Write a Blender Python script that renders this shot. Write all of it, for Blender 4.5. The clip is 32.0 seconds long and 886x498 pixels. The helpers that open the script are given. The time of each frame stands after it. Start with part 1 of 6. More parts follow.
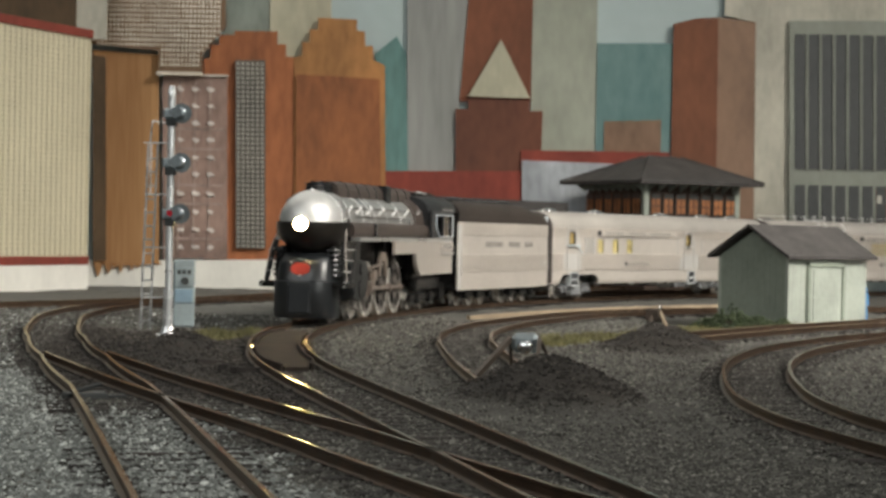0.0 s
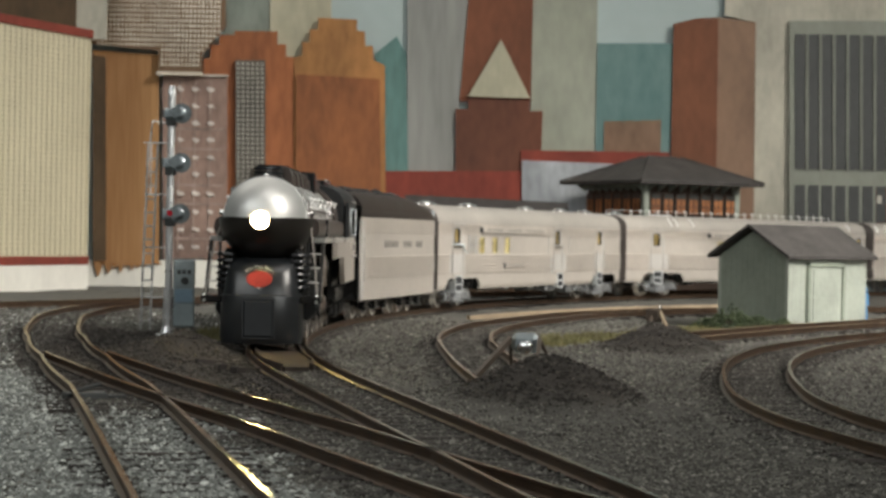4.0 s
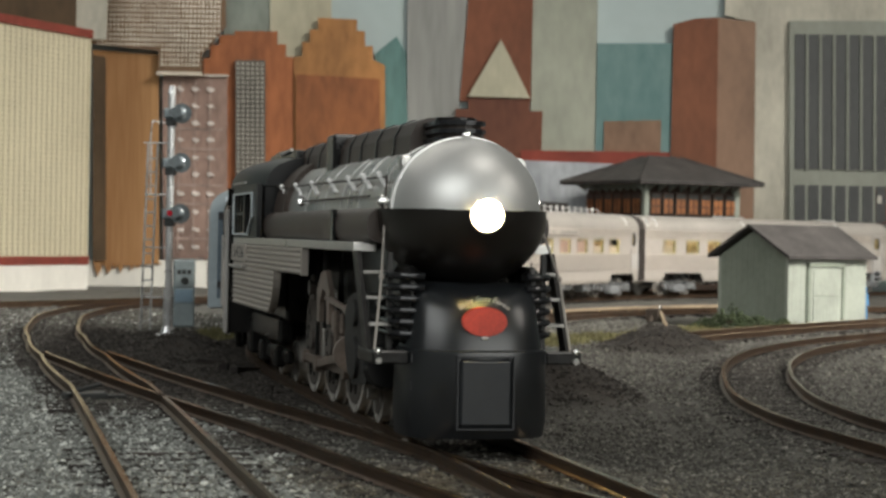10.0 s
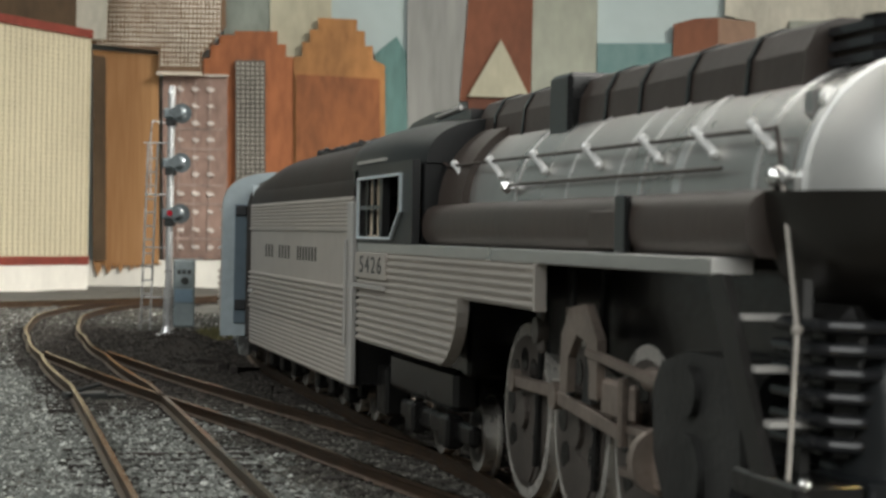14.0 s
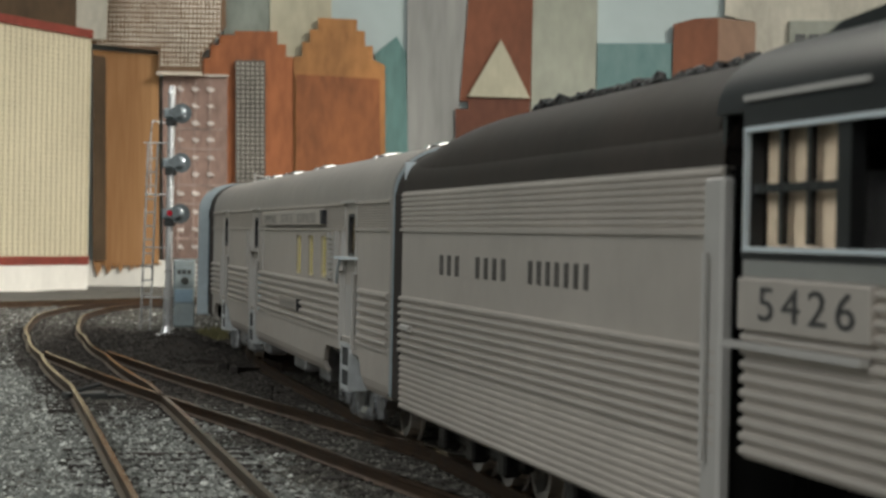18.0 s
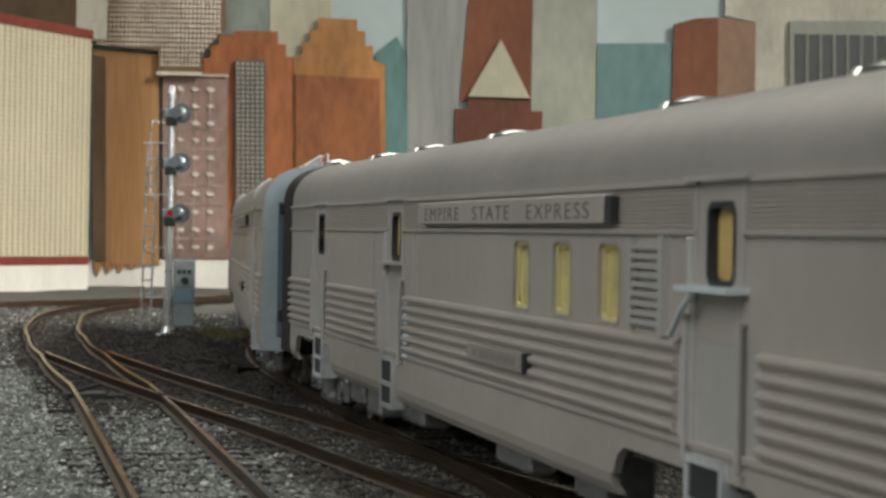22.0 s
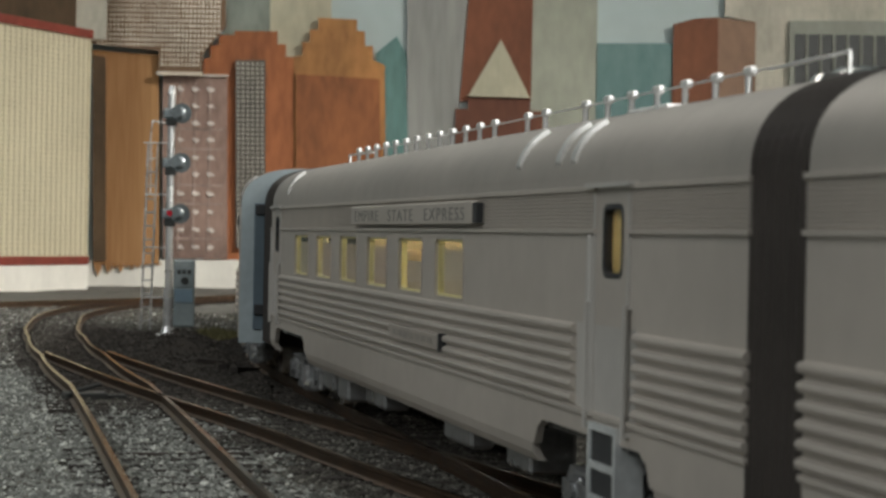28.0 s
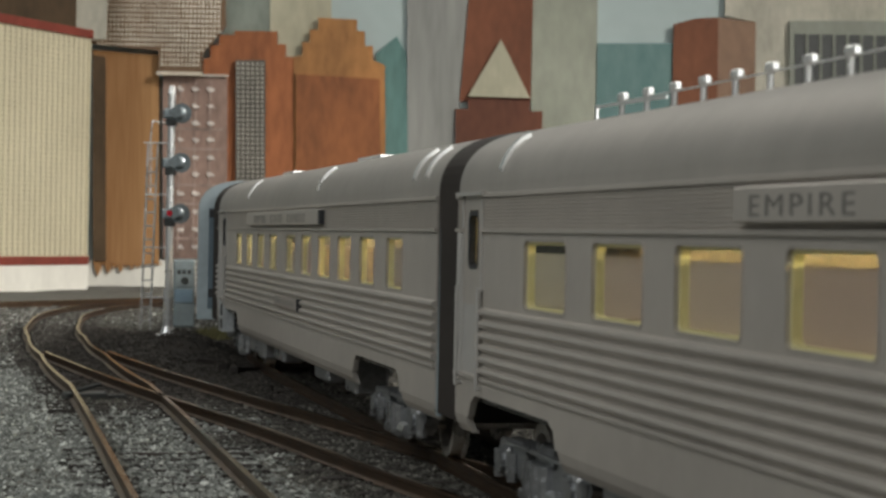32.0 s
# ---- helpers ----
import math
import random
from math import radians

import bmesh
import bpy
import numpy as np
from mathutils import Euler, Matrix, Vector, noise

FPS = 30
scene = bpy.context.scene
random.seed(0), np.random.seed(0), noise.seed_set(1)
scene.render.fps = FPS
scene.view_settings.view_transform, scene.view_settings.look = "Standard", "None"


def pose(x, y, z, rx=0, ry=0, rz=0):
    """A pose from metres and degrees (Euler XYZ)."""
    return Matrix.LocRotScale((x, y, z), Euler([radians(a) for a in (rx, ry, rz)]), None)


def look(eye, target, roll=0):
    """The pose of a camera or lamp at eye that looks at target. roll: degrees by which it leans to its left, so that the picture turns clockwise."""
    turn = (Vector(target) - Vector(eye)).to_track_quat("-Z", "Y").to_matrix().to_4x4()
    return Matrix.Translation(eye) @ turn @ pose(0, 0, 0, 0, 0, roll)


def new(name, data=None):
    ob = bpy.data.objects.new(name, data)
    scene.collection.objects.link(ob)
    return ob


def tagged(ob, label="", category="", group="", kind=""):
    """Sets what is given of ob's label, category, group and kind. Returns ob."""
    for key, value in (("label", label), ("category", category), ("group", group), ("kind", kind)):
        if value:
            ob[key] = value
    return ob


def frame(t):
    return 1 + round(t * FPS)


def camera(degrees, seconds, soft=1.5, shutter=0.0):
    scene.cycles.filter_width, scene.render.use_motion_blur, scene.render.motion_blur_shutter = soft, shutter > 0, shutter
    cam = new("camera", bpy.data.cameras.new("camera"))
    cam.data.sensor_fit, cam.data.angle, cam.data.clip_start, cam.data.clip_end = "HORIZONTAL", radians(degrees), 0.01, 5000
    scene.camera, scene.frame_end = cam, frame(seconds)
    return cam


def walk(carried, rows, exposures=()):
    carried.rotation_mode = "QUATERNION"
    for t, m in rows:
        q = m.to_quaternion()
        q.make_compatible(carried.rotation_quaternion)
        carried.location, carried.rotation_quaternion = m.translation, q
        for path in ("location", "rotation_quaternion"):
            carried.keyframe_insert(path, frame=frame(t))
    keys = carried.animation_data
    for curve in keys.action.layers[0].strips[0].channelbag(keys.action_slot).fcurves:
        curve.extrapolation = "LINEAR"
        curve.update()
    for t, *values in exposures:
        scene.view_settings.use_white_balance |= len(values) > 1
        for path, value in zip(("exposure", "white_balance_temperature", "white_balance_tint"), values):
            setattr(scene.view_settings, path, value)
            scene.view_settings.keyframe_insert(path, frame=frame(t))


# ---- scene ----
cam = camera(24.70, 32.0, soft=2.7)
cam.data.dof.use_dof, cam.data.dof.focus_distance, cam.data.dof.aperture_fstop = True, 0.38, 125.0
MM = 0.001
CAM_H = 34.05
_view = Matrix.Translation((0, 0, CAM_H * MM)) @ Euler((radians(90 - 0.389), 0, 0)).to_matrix().to_4x4() @ pose(0, 0, 0, 0, 0, 1.11)
walk(cam, [(0.0, _view), (32.0, _view)], exposures=[(0.0, -0.04), (4.0, -0.03), (8.0, -0.05), (10.0, 0.08), (11.0, 0.1), (12.0, 0.14), (14.0, 0.28), (17.0, 0.18), (21.0, 0.2), (25.0, 0.2), (28.0, -0.03), (32.0, 0.0)])

# ---- light ----
world = bpy.data.worlds.new("room_world")
scene.world = world
world.use_nodes = True
world.node_tree.nodes["Background"].inputs[0].default_value = (0.75, 0.85, 1.0, 1)
world.node_tree.nodes["Background"].inputs[1].default_value = 0.12


def area_lamp(name, x, y, z, tx, ty, tz, sx, sy, watts, colour):
    d = bpy.data.lights.new(name, "AREA")
    d.shape, d.size, d.size_y, d.energy, d.color = "RECTANGLE", sx, sy, watts, colour
    ob = new(name, d)
    ob.matrix_world = look((x, y, z), (tx, ty, tz))
    return ob


area_lamp("ceiling_lamp_far", 1.0, 0.35, 0.8, 0.15, 1.05, -0.04, 0.5, 0.5, 3.9, (1.0, 0.945, 0.86)).data.spread = radians(56)
area_lamp("ceiling_lamp_back", -0.3, 1.62, 0.95, 0.0, 0.6, 0.0, 1.5, 0.2, 3.0, (1.0, 0.95, 0.86))
area_lamp("ceiling_lamp_room", -0.6, -0.25, 0.64, -0.05, 0.5, 0.02, 1.0, 0.6, 4.6, (0.96, 0.98, 0.96))
# unseen low lamp right behind the camera, added for the sheen on the engine's front
area_lamp("added_low_lamp_front", 0.75, -0.8, 0.34, 0.05, 0.3, 0.0, 1.0, 0.5, 5.0, (0.98, 0.99, 0.94))
area_lamp("ceiling_lamp_top", 0.3, 0.4, 1.5, -0.1, 0.45, 0.0, 0.7, 0.5, 3.6, (1.0, 0.96, 0.90))

# ---- materials ----
def nodes_of(name):
    m = bpy.data.materials.new(name)
    m.use_nodes = True
    t = m.node_tree
    return m, t, t.nodes["Principled BSDF"]


def mat(name, col, rough=0.6, metal=0.0, var=0.12, scale=60.0, bump=0.0, bscale=None, col2=None, rvar=0.1, stretch=None, per_object=0.0, spec=0.5):
    """A surface with variation at two scales; scale is per metre."""
    m, t, b = nodes_of(name)
    N, L = t.nodes.new, t.links.new
    tc = N("ShaderNodeTexCoord")
    mp = N("ShaderNodeMapping")
    L(tc.outputs["Object"], mp.inputs["Vector"])
    if stretch:
        mp.inputs["Scale"].default_value = stretch
    n1, n2 = N("ShaderNodeTexNoise"), N("ShaderNodeTexNoise")
    n1.inputs["Scale"].default_value, n1.inputs["Detail"].default_value = scale, 5
    n2.inputs["Scale"].default_value, n2.inputs["Detail"].default_value = scale * 9, 4
    L(mp.outputs[0], n1.inputs["Vector"]), L(mp.outputs[0], n2.inputs["Vector"])
    mixf = N("ShaderNodeMath")
    mixf.operation = "MULTIPLY_ADD"
    L(n2.outputs[0], mixf.inputs[0])
    mixf.inputs[1].default_value = 0.45
    L(n1.outputs[0], mixf.inputs[2])
    ramp = N("ShaderNodeMapRange")
    ramp.inputs["From Min"].default_value, ramp.inputs["From Max"].default_value = 0.45, 1.0
    L(mixf.outputs[0], ramp.inputs["Value"])
    mix = N("ShaderNodeMix")
    mix.data_type = "RGBA"
    c2 = col2 or tuple(min(1, c * (1 + 2.2 * var)) for c in col)
    c1 = col if col2 else tuple(c * (1 - 1.5 * var) for c in col)
    mix.inputs["A"].default_value, mix.inputs["B"].default_value = (*c1, 1), (*c2, 1)
    L(ramp.outputs[0], mix.inputs["Factor"])
    out = mix.outputs["Result"]
    if per_object:
        oi, hsv, mr = N("ShaderNodeObjectInfo"), N("ShaderNodeHueSaturation"), N("ShaderNodeMapRange")
        mr.inputs["To Min"].default_value, mr.inputs["To Max"].default_value = 1 - per_object, 1 + per_object
        L(oi.outputs["Random"], mr.inputs["Value"]), L(mr.outputs[0], hsv.inputs["Value"]), L(out, hsv.inputs["Color"])
        out = hsv.outputs[0]
    L(out, b.inputs["Base Color"])
    b.inputs["Metallic"].default_value = metal
    b.inputs["Specular IOR Level"].default_value = spec
    rr = N("ShaderNodeMapRange")
    rr.inputs["To Min"].default_value, rr.inputs["To Max"].default_value = max(0.02, rough - rvar), min(1, rough + rvar)
    L(n1.outputs[0], rr.inputs["Value"]), L(rr.outputs[0], b.inputs["Roughness"])
    if bump:
        bp = N("ShaderNodeBump")
        bp.inputs["Strength"].default_value, bp.inputs["Distance"].default_value = bump, 0.0006
        n3 = N("ShaderNodeTexNoise")
        n3.inputs["Scale"].default_value, n3.inputs["Detail"].default_value = bscale or scale * 14, 6
        L(mp.outputs[0], n3.inputs["Vector"]), L(n3.outputs[0], bp.inputs["Height"]), L(bp.outputs[0], b.inputs["Normal"])
    return m


def glow(name, col, strength):
    m, t, b = nodes_of(name)
    b.inputs["Base Color"].default_value = (*col, 1)
    b.inputs["Emission Color"].default_value = (*col, 1)
    b.inputs["Emission Strength"].default_value = strength
    return m


def glass_mat(name, tint=(0.99, 0.98, 0.95)):
    m, t, b = nodes_of(name)
    b.inputs["Base Color"].default_value = (*tint, 1)
    b.inputs["Transmission Weight"].default_value = 1.0
    b.inputs["Roughness"].default_value = 0.03
    b.inputs["IOR"].default_value = 1.06
    return m


# ---- mesh helpers, in millimetres ----
def thing(name, x=0, y=0, z=0, rz=0, label="", category="", group="", kind=""):
    ob = new(name)
    ob.empty_display_size = 0.01
    ob.matrix_world = pose(x * MM, y * MM, z * MM, 0, 0, rz)
    return tagged(ob, label, category, group, kind)


def finish(bm, name, material, smooth=False):
    bmesh.ops.scale(bm, vec=(MM, MM, MM), verts=bm.verts)
    bmesh.ops.recalc_face_normals(bm, faces=bm.faces)
    me = bpy.data.meshes.new(name)
    if smooth:
        for f in bm.faces:
            f.smooth = True
        for e in bm.edges:
            if len(e.link_faces) == 2 and e.calc_face_angle(0) > 0.6:
                e.smooth = False
    bm.to_mesh(me)
    bm.free()
    for mm_ in material if isinstance(material, (list, tuple)) else [material]:
        me.materials.append(mm_)
    return me


def part(name, bm, material, parent=None, label="", at=(0, 0, 0), smooth=False, rot=(0, 0, 0)):
    ob = new(name, finish(bm, name, material, smooth))
    ob.parent = parent
    ob.matrix_basis = pose(at[0] * MM, at[1] * MM, at[2] * MM, *rot)
    return tagged(ob, label)


def again(ob, parent, at=(0, 0, 0), rot=(0, 0, 0), name=None, label=""):
    """Another object on the same mesh."""
    o = new(name or ob.name.split(".")[0], ob.data)
    o.parent = parent
    o.matrix_basis = pose(at[0] * MM, at[1] * MM, at[2] * MM, *rot)
    return tagged(o, label)


def B():
    return bmesh.new()


def box(bm, x0, x1, y0, y1, z0, z1, bev=0.0, mi=0):
    m = Matrix.Translation(((x0 + x1) / 2, (y0 + y1) / 2, (z0 + z1) / 2)) @ Matrix.Diagonal((x1 - x0, y1 - y0, z1 - z0, 1))
    r = bmesh.ops.create_cube(bm, size=1, matrix=m)
    fs = {f for v in r["verts"] for f in v.link_faces}
    if bev:
        es = list({e for v in r["verts"] for e in v.link_edges})
        o = bmesh.ops.bevel(bm, geom=es, offset=bev, segments=1, affect="EDGES", profile=0.5)
        fs = {f for f in fs if f.is_valid} | set(o["faces"])
    for f in fs:
        f.material_index = mi
    return bm


def cyl(bm, axis, c, r, length, seg=16, r2=None, mi=0):
    rot = {"x": Euler((0, math.pi / 2, 0)), "y": Euler((-math.pi / 2, 0, 0)), "z": Euler((0, 0, 0))}[axis].to_matrix().to_4x4()
    o = bmesh.ops.create_cone(bm, cap_ends=True, segments=seg, radius1=r, radius2=r if r2 is None else r2, depth=length, matrix=Matrix.Translation(c) @ rot)
    for v in o["verts"]:
        for f in v.link_faces:
            f.material_index = mi
    return bm


def rod(bm, a, b, r, seg=6, mi=0):
    a, b = Vector(a), Vector(b)
    d = b - a
    m = Matrix.Translation((a + b) / 2) @ d.to_track_quat("Z", "Y").to_matrix().to_4x4()
    o = bmesh.ops.create_cone(bm, cap_ends=True, segments=seg, radius1=r, radius2=r, depth=d.length, matrix=m)
    for v in o["verts"]:
        for f in v.link_faces:
            f.material_index = mi
    return bm


def ball(bm, c, r, sx=1, sy=1, sz=1, sub=2):
    bmesh.ops.create_icosphere(bm, subdivisions=sub, radius=r, matrix=Matrix.Translation(c) @ Matrix.Diagonal((sx, sy, sz, 1)))
    return bm


def loft(bm, rings, closed=True, caps=True, mi=0):
    """Rings of equally many points joined into a skin."""
    vs = [[bm.verts.new(p) for p in r] for r in rings]
    n = len(rings[0])
    for a, b in zip(vs, vs[1:]):
        for i in range(n if closed else n - 1):
            f = bm.faces.new((a[i], a[(i + 1) % n], b[(i + 1) % n], b[i]))
            f.material_index = mi
    if caps and closed:
        for r in (vs[0][::-1], vs[-1]):
            bm.faces.new(r).material_index = mi
    return bm


def prism(bm, poly, axis, a, b, mi=0):
    """A polygon drawn out along an axis: x takes (y, z), y takes (x, z), z takes (x, y)."""
    put = {"x": lambda p, t: (t, p[0], p[1]), "y": lambda p, t: (p[0], t, p[1]), "z": lambda p, t: (p[0], p[1], t)}[axis]
    return loft(bm, [[put(p, a) for p in poly], [put(p, b) for p in poly]], mi=mi)


# ---- the way of the train: distance s in mm, s = 0 on the straight, s grows towards the camera ----
TURN_AT = (60, 150, 240, 330, 400, 470, 560, 680, 900, 1250)
TURN = (-0.0, 0.0, 1.0, 1.19, 1.29, 1.06, 1.21, 0.73, 1.14, 1.20)
STEP = 4.0
_g = np.arange(-3000.0, 1600.0, STEP)
_k = np.interp(-_g, TURN_AT, TURN, left=0.0) / 1000.0
_h = radians(12.78) - np.cumsum(_k[::-1] * STEP)[::-1] + _k * STEP / 2
_dx, _dy = np.sin(_h) * STEP, -np.cos(_h) * STEP
_px = np.concatenate(([0.0], np.cumsum((_dx[1:] + _dx[:-1]) / 2)))
_py = np.concatenate(([0.0], np.cumsum((_dy[1:] + _dy[:-1]) / 2)))
_zero = int(np.searchsorted(_g, 0.0))
_px, _py = _px - _px[_zero] + 12.98, _py - _py[_zero] + 300.0


def on_main(s, side=0.0):
    """The place at s on the train's track, side mm to the left of travel, and the heading."""
    x, y, h = np.interp(s, _g, _px), np.interp(s, _g, _py), np.interp(s, _g, _h)
    return float(x + side * math.cos(h)), float(y + side * math.sin(h)), float(h)


RUN = (-506.3, -415.7, -325.4, -235.5, -145.2, -54.7, 31.6, 119.7, 209.3, 297.6, 385.9, 475.2, 564.3, 652.6, 741.3, 830.7, 920.0)
_slope = np.gradient(np.array(RUN), 2.0)


def run(t):
    """How far the engine has come at t seconds."""
    i = min(int(t // 2), 15)
    u = (t - 2 * i) / 2
    return ((2 * u**3 - 3 * u * u + 1) * RUN[i] + (u**3 - 2 * u * u + u) * 2 * _slope[i]
            + (3 * u * u - 2 * u**3) * RUN[i + 1] + (u**3 - u * u) * 2 * _slope[i + 1])


def stand(s_front, a, b):
    """Place and heading of a vehicle whose pivots run a and b behind s_front."""
    ax, ay, _ = on_main(s_front + a)
    bx, by, _ = on_main(s_front + b)
    return (ax + bx) / 2, (ay + by) / 2, math.degrees(math.atan2(ay - by, ax - bx))


TIMES = [round(i * 0.16, 2) for i in range(201)]

from mathutils import kdtree

# ---- colours of the place ----
RAILM = mat("weathered_rail", (0.105, 0.07, 0.047), 0.42, metal=0.75, var=0.25, scale=200)
RAILTOP = mat("rail_head", (0.40, 0.30, 0.20), 0.2, metal=1.0, var=0.2, scale=150)
TIE = mat("dark_tie", (0.026, 0.021, 0.018), 0.85, var=0.35, scale=250, per_object=0.3)
SKY = mat("painted_sky", (0.4, 0.48, 0.48), 0.9, var=0.06, scale=6)
GREYB = mat("painted_grey_green", (0.176, 0.2, 0.176), 0.85, var=0.24, scale=22.4, stretch=(1, 1, 0.45), bump=0.35, bscale=160)
CREAM = mat("painted_cream", (0.4, 0.384, 0.288), 0.85, var=0.16, scale=19.2, stretch=(1, 1, 0.45), bump=0.35, bscale=160)
TEAL = mat("painted_teal", (0.09, 0.171, 0.162), 0.85, var=0.34, scale=22.4, stretch=(1, 1, 0.2), bump=0.35, bscale=160)
TEALB = mat("painted_blue_green", (0.078, 0.17, 0.172), 0.85, col2=(0.20, 0.29, 0.28), scale=17, stretch=(1, 1, 0.45), bump=0.35, bscale=160)
GREYP = mat("painted_grey", (0.16, 0.165, 0.16), 0.85, var=0.24, scale=18, stretch=(1, 1, 0.12), col2=(0.39, 0.395, 0.375), bump=0.35, bscale=160)
BROWN = mat("painted_brown", (0.16, 0.06, 0.032), 0.85, var=0.20, scale=22.4, stretch=(1, 1, 0.45), bump=0.35, bscale=160)
BROWN2 = mat("painted_dark_brown", (0.152, 0.06, 0.032), 0.85, var=0.20, scale=22.4, stretch=(1, 1, 0.45), bump=0.35, bscale=160)
BROWN3 = mat("painted_red_brown", (0.117, 0.045, 0.027), 0.85, var=0.20, scale=22.4, stretch=(1, 1, 0.45), bump=0.35, bscale=160)
SAGE = mat("painted_sage", (0.304, 0.32, 0.264), 0.85, var=0.12, scale=19.2, stretch=(1, 1, 0.45), bump=0.35, bscale=160)
TANB = mat("painted_tan_brown", (0.192, 0.12, 0.08), 0.85, var=0.20, scale=22.4, stretch=(1, 1, 0.45), bump=0.35, bscale=160)
TAN = mat("painted_tan", (0.24, 0.152, 0.104), 0.85, var=0.14, scale=22.4, stretch=(1, 1, 0.45), bump=0.35, bscale=160)
CREAMW = mat("painted_off_white", (0.41, 0.395, 0.33), 0.85, var=0.16, scale=28.8, stretch=(1, 1, 0.45), bump=0.35, bscale=160)
REDB = mat("painted_red", (0.198, 0.0405, 0.027), 0.85, var=0.20, scale=22.4, stretch=(1, 1, 0.45), bump=0.35, bscale=160)
WHITEB = mat("painted_white", (0.76, 0.75, 0.69), 0.85, var=0.06, scale=32, stretch=(1, 1, 0.45), bump=0.35, bscale=160)
RUST = mat("painted_rust", (0.28, 0.10, 0.04), 0.8, var=0.32, scale=22.4, stretch=(1, 1, 0.3), bump=0.35, bscale=160)
ORANGE = mat("painted_orange", (0.336, 0.16, 0.056), 0.8, var=0.24, scale=22.4, stretch=(1, 1, 0.45), bump=0.35, bscale=160)
RUSTD = mat("painted_dark_rust", (0.234, 0.0855, 0.0315), 0.75, var=0.28, scale=22.4, stretch=(1, 1, 0.4), bump=0.35, bscale=160)
BROWND = mat("painted_streaky_brown", (0.25, 0.115, 0.04), 0.8, var=0.34, scale=48, stretch=(1, 1, 0.06), col2=(0.47, 0.265, 0.115), bump=0.35, bscale=160)
DARKBR = mat("painted_dark", (0.085, 0.055, 0.03), 0.85, var=0.24, scale=22.4, stretch=(1, 1, 0.45), bump=0.35, bscale=160)
SPOT = mat("painted_mauve", (0.25, 0.17, 0.14), 0.8, var=0.30, scale=28.8, stretch=(1, 1, 0.45), bump=0.35, bscale=160)
BEIGEP = mat("beige_plate", (0.60, 0.555, 0.40), 0.7, var=0.06, scale=14)
HOLE = mat("dark_hole", (0.342, 0.301, 0.201), 0.9, var=0.1, scale=50)
STEELM = mat("perforated_metal", (0.16, 0.10, 0.06), 0.4, metal=0.6, var=0.2, scale=30)
BRIGHT = mat("bright_metal_square", (0.42, 0.36, 0.28), 0.35, metal=0.35, col2=(0.98, 0.90, 0.76), scale=16)
STREAKM = mat("faint_paint_streak", (0.31, 0.235, 0.205), 0.85, var=0.4, scale=60)
SPOTM = mat("faded_spot", (0.62, 0.56, 0.52), 0.8, var=0.15, scale=60)
DOTM = mat("pale_dot", (0.52, 0.50, 0.44), 0.8, var=0.1, scale=60)
BLACKW = mat("black_window_strip", (0.04, 0.043, 0.042), 0.4, var=0.2, scale=20)
LILAC = mat("painted_pale_grey", (0.36, 0.385, 0.41), 0.85, var=0.22, scale=25.6, stretch=(1, 1, 0.45), bump=0.35, bscale=160)
GREYF = mat("painted_facade_grey", (0.25, 0.265, 0.228), 0.85, var=0.12, scale=22.4, stretch=(1, 1, 0.45), bump=0.35, bscale=160)


# ---- ground, one sheet ----
def spline(pts, step=3.0):
    """A smooth line through a few plan points."""
    p = [Vector(q) for q in pts]
    p = [p[0] * 2 - p[1]] + p + [p[-1] * 2 - p[-2]]
    out = []
    for a, b, c, d in zip(p, p[1:], p[2:], p[3:]):
        n = max(2, int((c - b).length / step))
        for i in range(n):
            u = i / n
            out.append(0.5 * ((2 * b) + (c - a) * u + (2 * a - 5 * b + 4 * c - d) * u * u + (3 * b - a - 3 * c + d) * u**3))
    return out + [p[-2]]


def outer_side(s):
    return -float(np.interp(-s, (100, 160, 260, 345, 430, 504, 560, 620, 800, 1500), (51.0, 51.4, 57.3, 69, 86.9, 106, 118, 125, 130, 132)))


MAIN = [Vector(on_main(s)[:2]) for s in np.arange(420.0, -1700.0, -4.0)]
OUTER = [Vector(on_main(s, outer_side(s))[:2]) for s in np.arange(420.0, -1700.0, -4.0)]
CROSS = spline([(46, 155), (30, 222), (7.5, 276), (-7.8, 316), (-23.3, 357.5), (-43.5, 407), (-53, 431), (-72.5, 481), (-96, 546), (-101, 561)])
LOOP = spline([(170, 20), (125, 150), (101, 250), (84, 343), (76.6, 389), (74.6, 417), (74.6, 452), (79, 499.5), (85.6, 548), (95, 595), (110, 647), (130.7, 696), (156.5, 745), (195, 795), (260, 840), (360, 880)])
STUB = spline([(17.5, 482), (12.2, 560), (8.5, 642), (7.9, 681), (11, 735), (20.5, 794), (40, 861), (67, 928), (110, 990), (175, 1045), (275, 1105), (385, 1150)])
SHEDLINE = spline([(80.6, 711), (101, 751.4), (130.5, 800), (158, 844), (187, 888), (240, 960), (320, 1045), (410, 1110)])
BACKLINE = spline([(-420, 740), (-300, 820), (-200, 912), (-165, 965), (-120, 1040), (-60, 1120), (20, 1220), (120, 1330), (240, 1430)])
LINES = (MAIN, OUTER, CROSS, LOOP, STUB, SHEDLINE, BACKLINE)
_spots = [q for ln in LINES for q in ln]
_tree = kdtree.KDTree(len(_spots))
for _i, _q in enumerate(_spots):
    _tree.insert((_q.x, _q.y, 0), _i)
_tree.balance()


def near_track(x, y):
    return _tree.find((x, y, 0))[2]


_mx = sorted((on_main(s)[1], on_main(s)[0]) for s in np.arange(300, -900, -10.0))
_mys, _mxs = [a for a, b in _mx], [b for a, b in _mx]


def on_main_x(y):
    return float(np.interp(y, _mys, _mxs))


MOUNDS = ((25, 456, 25, 30, 11.5), (74, 680, 25, 40, 9.5), (-77, 590, 17, 44, 8.0), (-92, 640, 20, 45, 3.5))


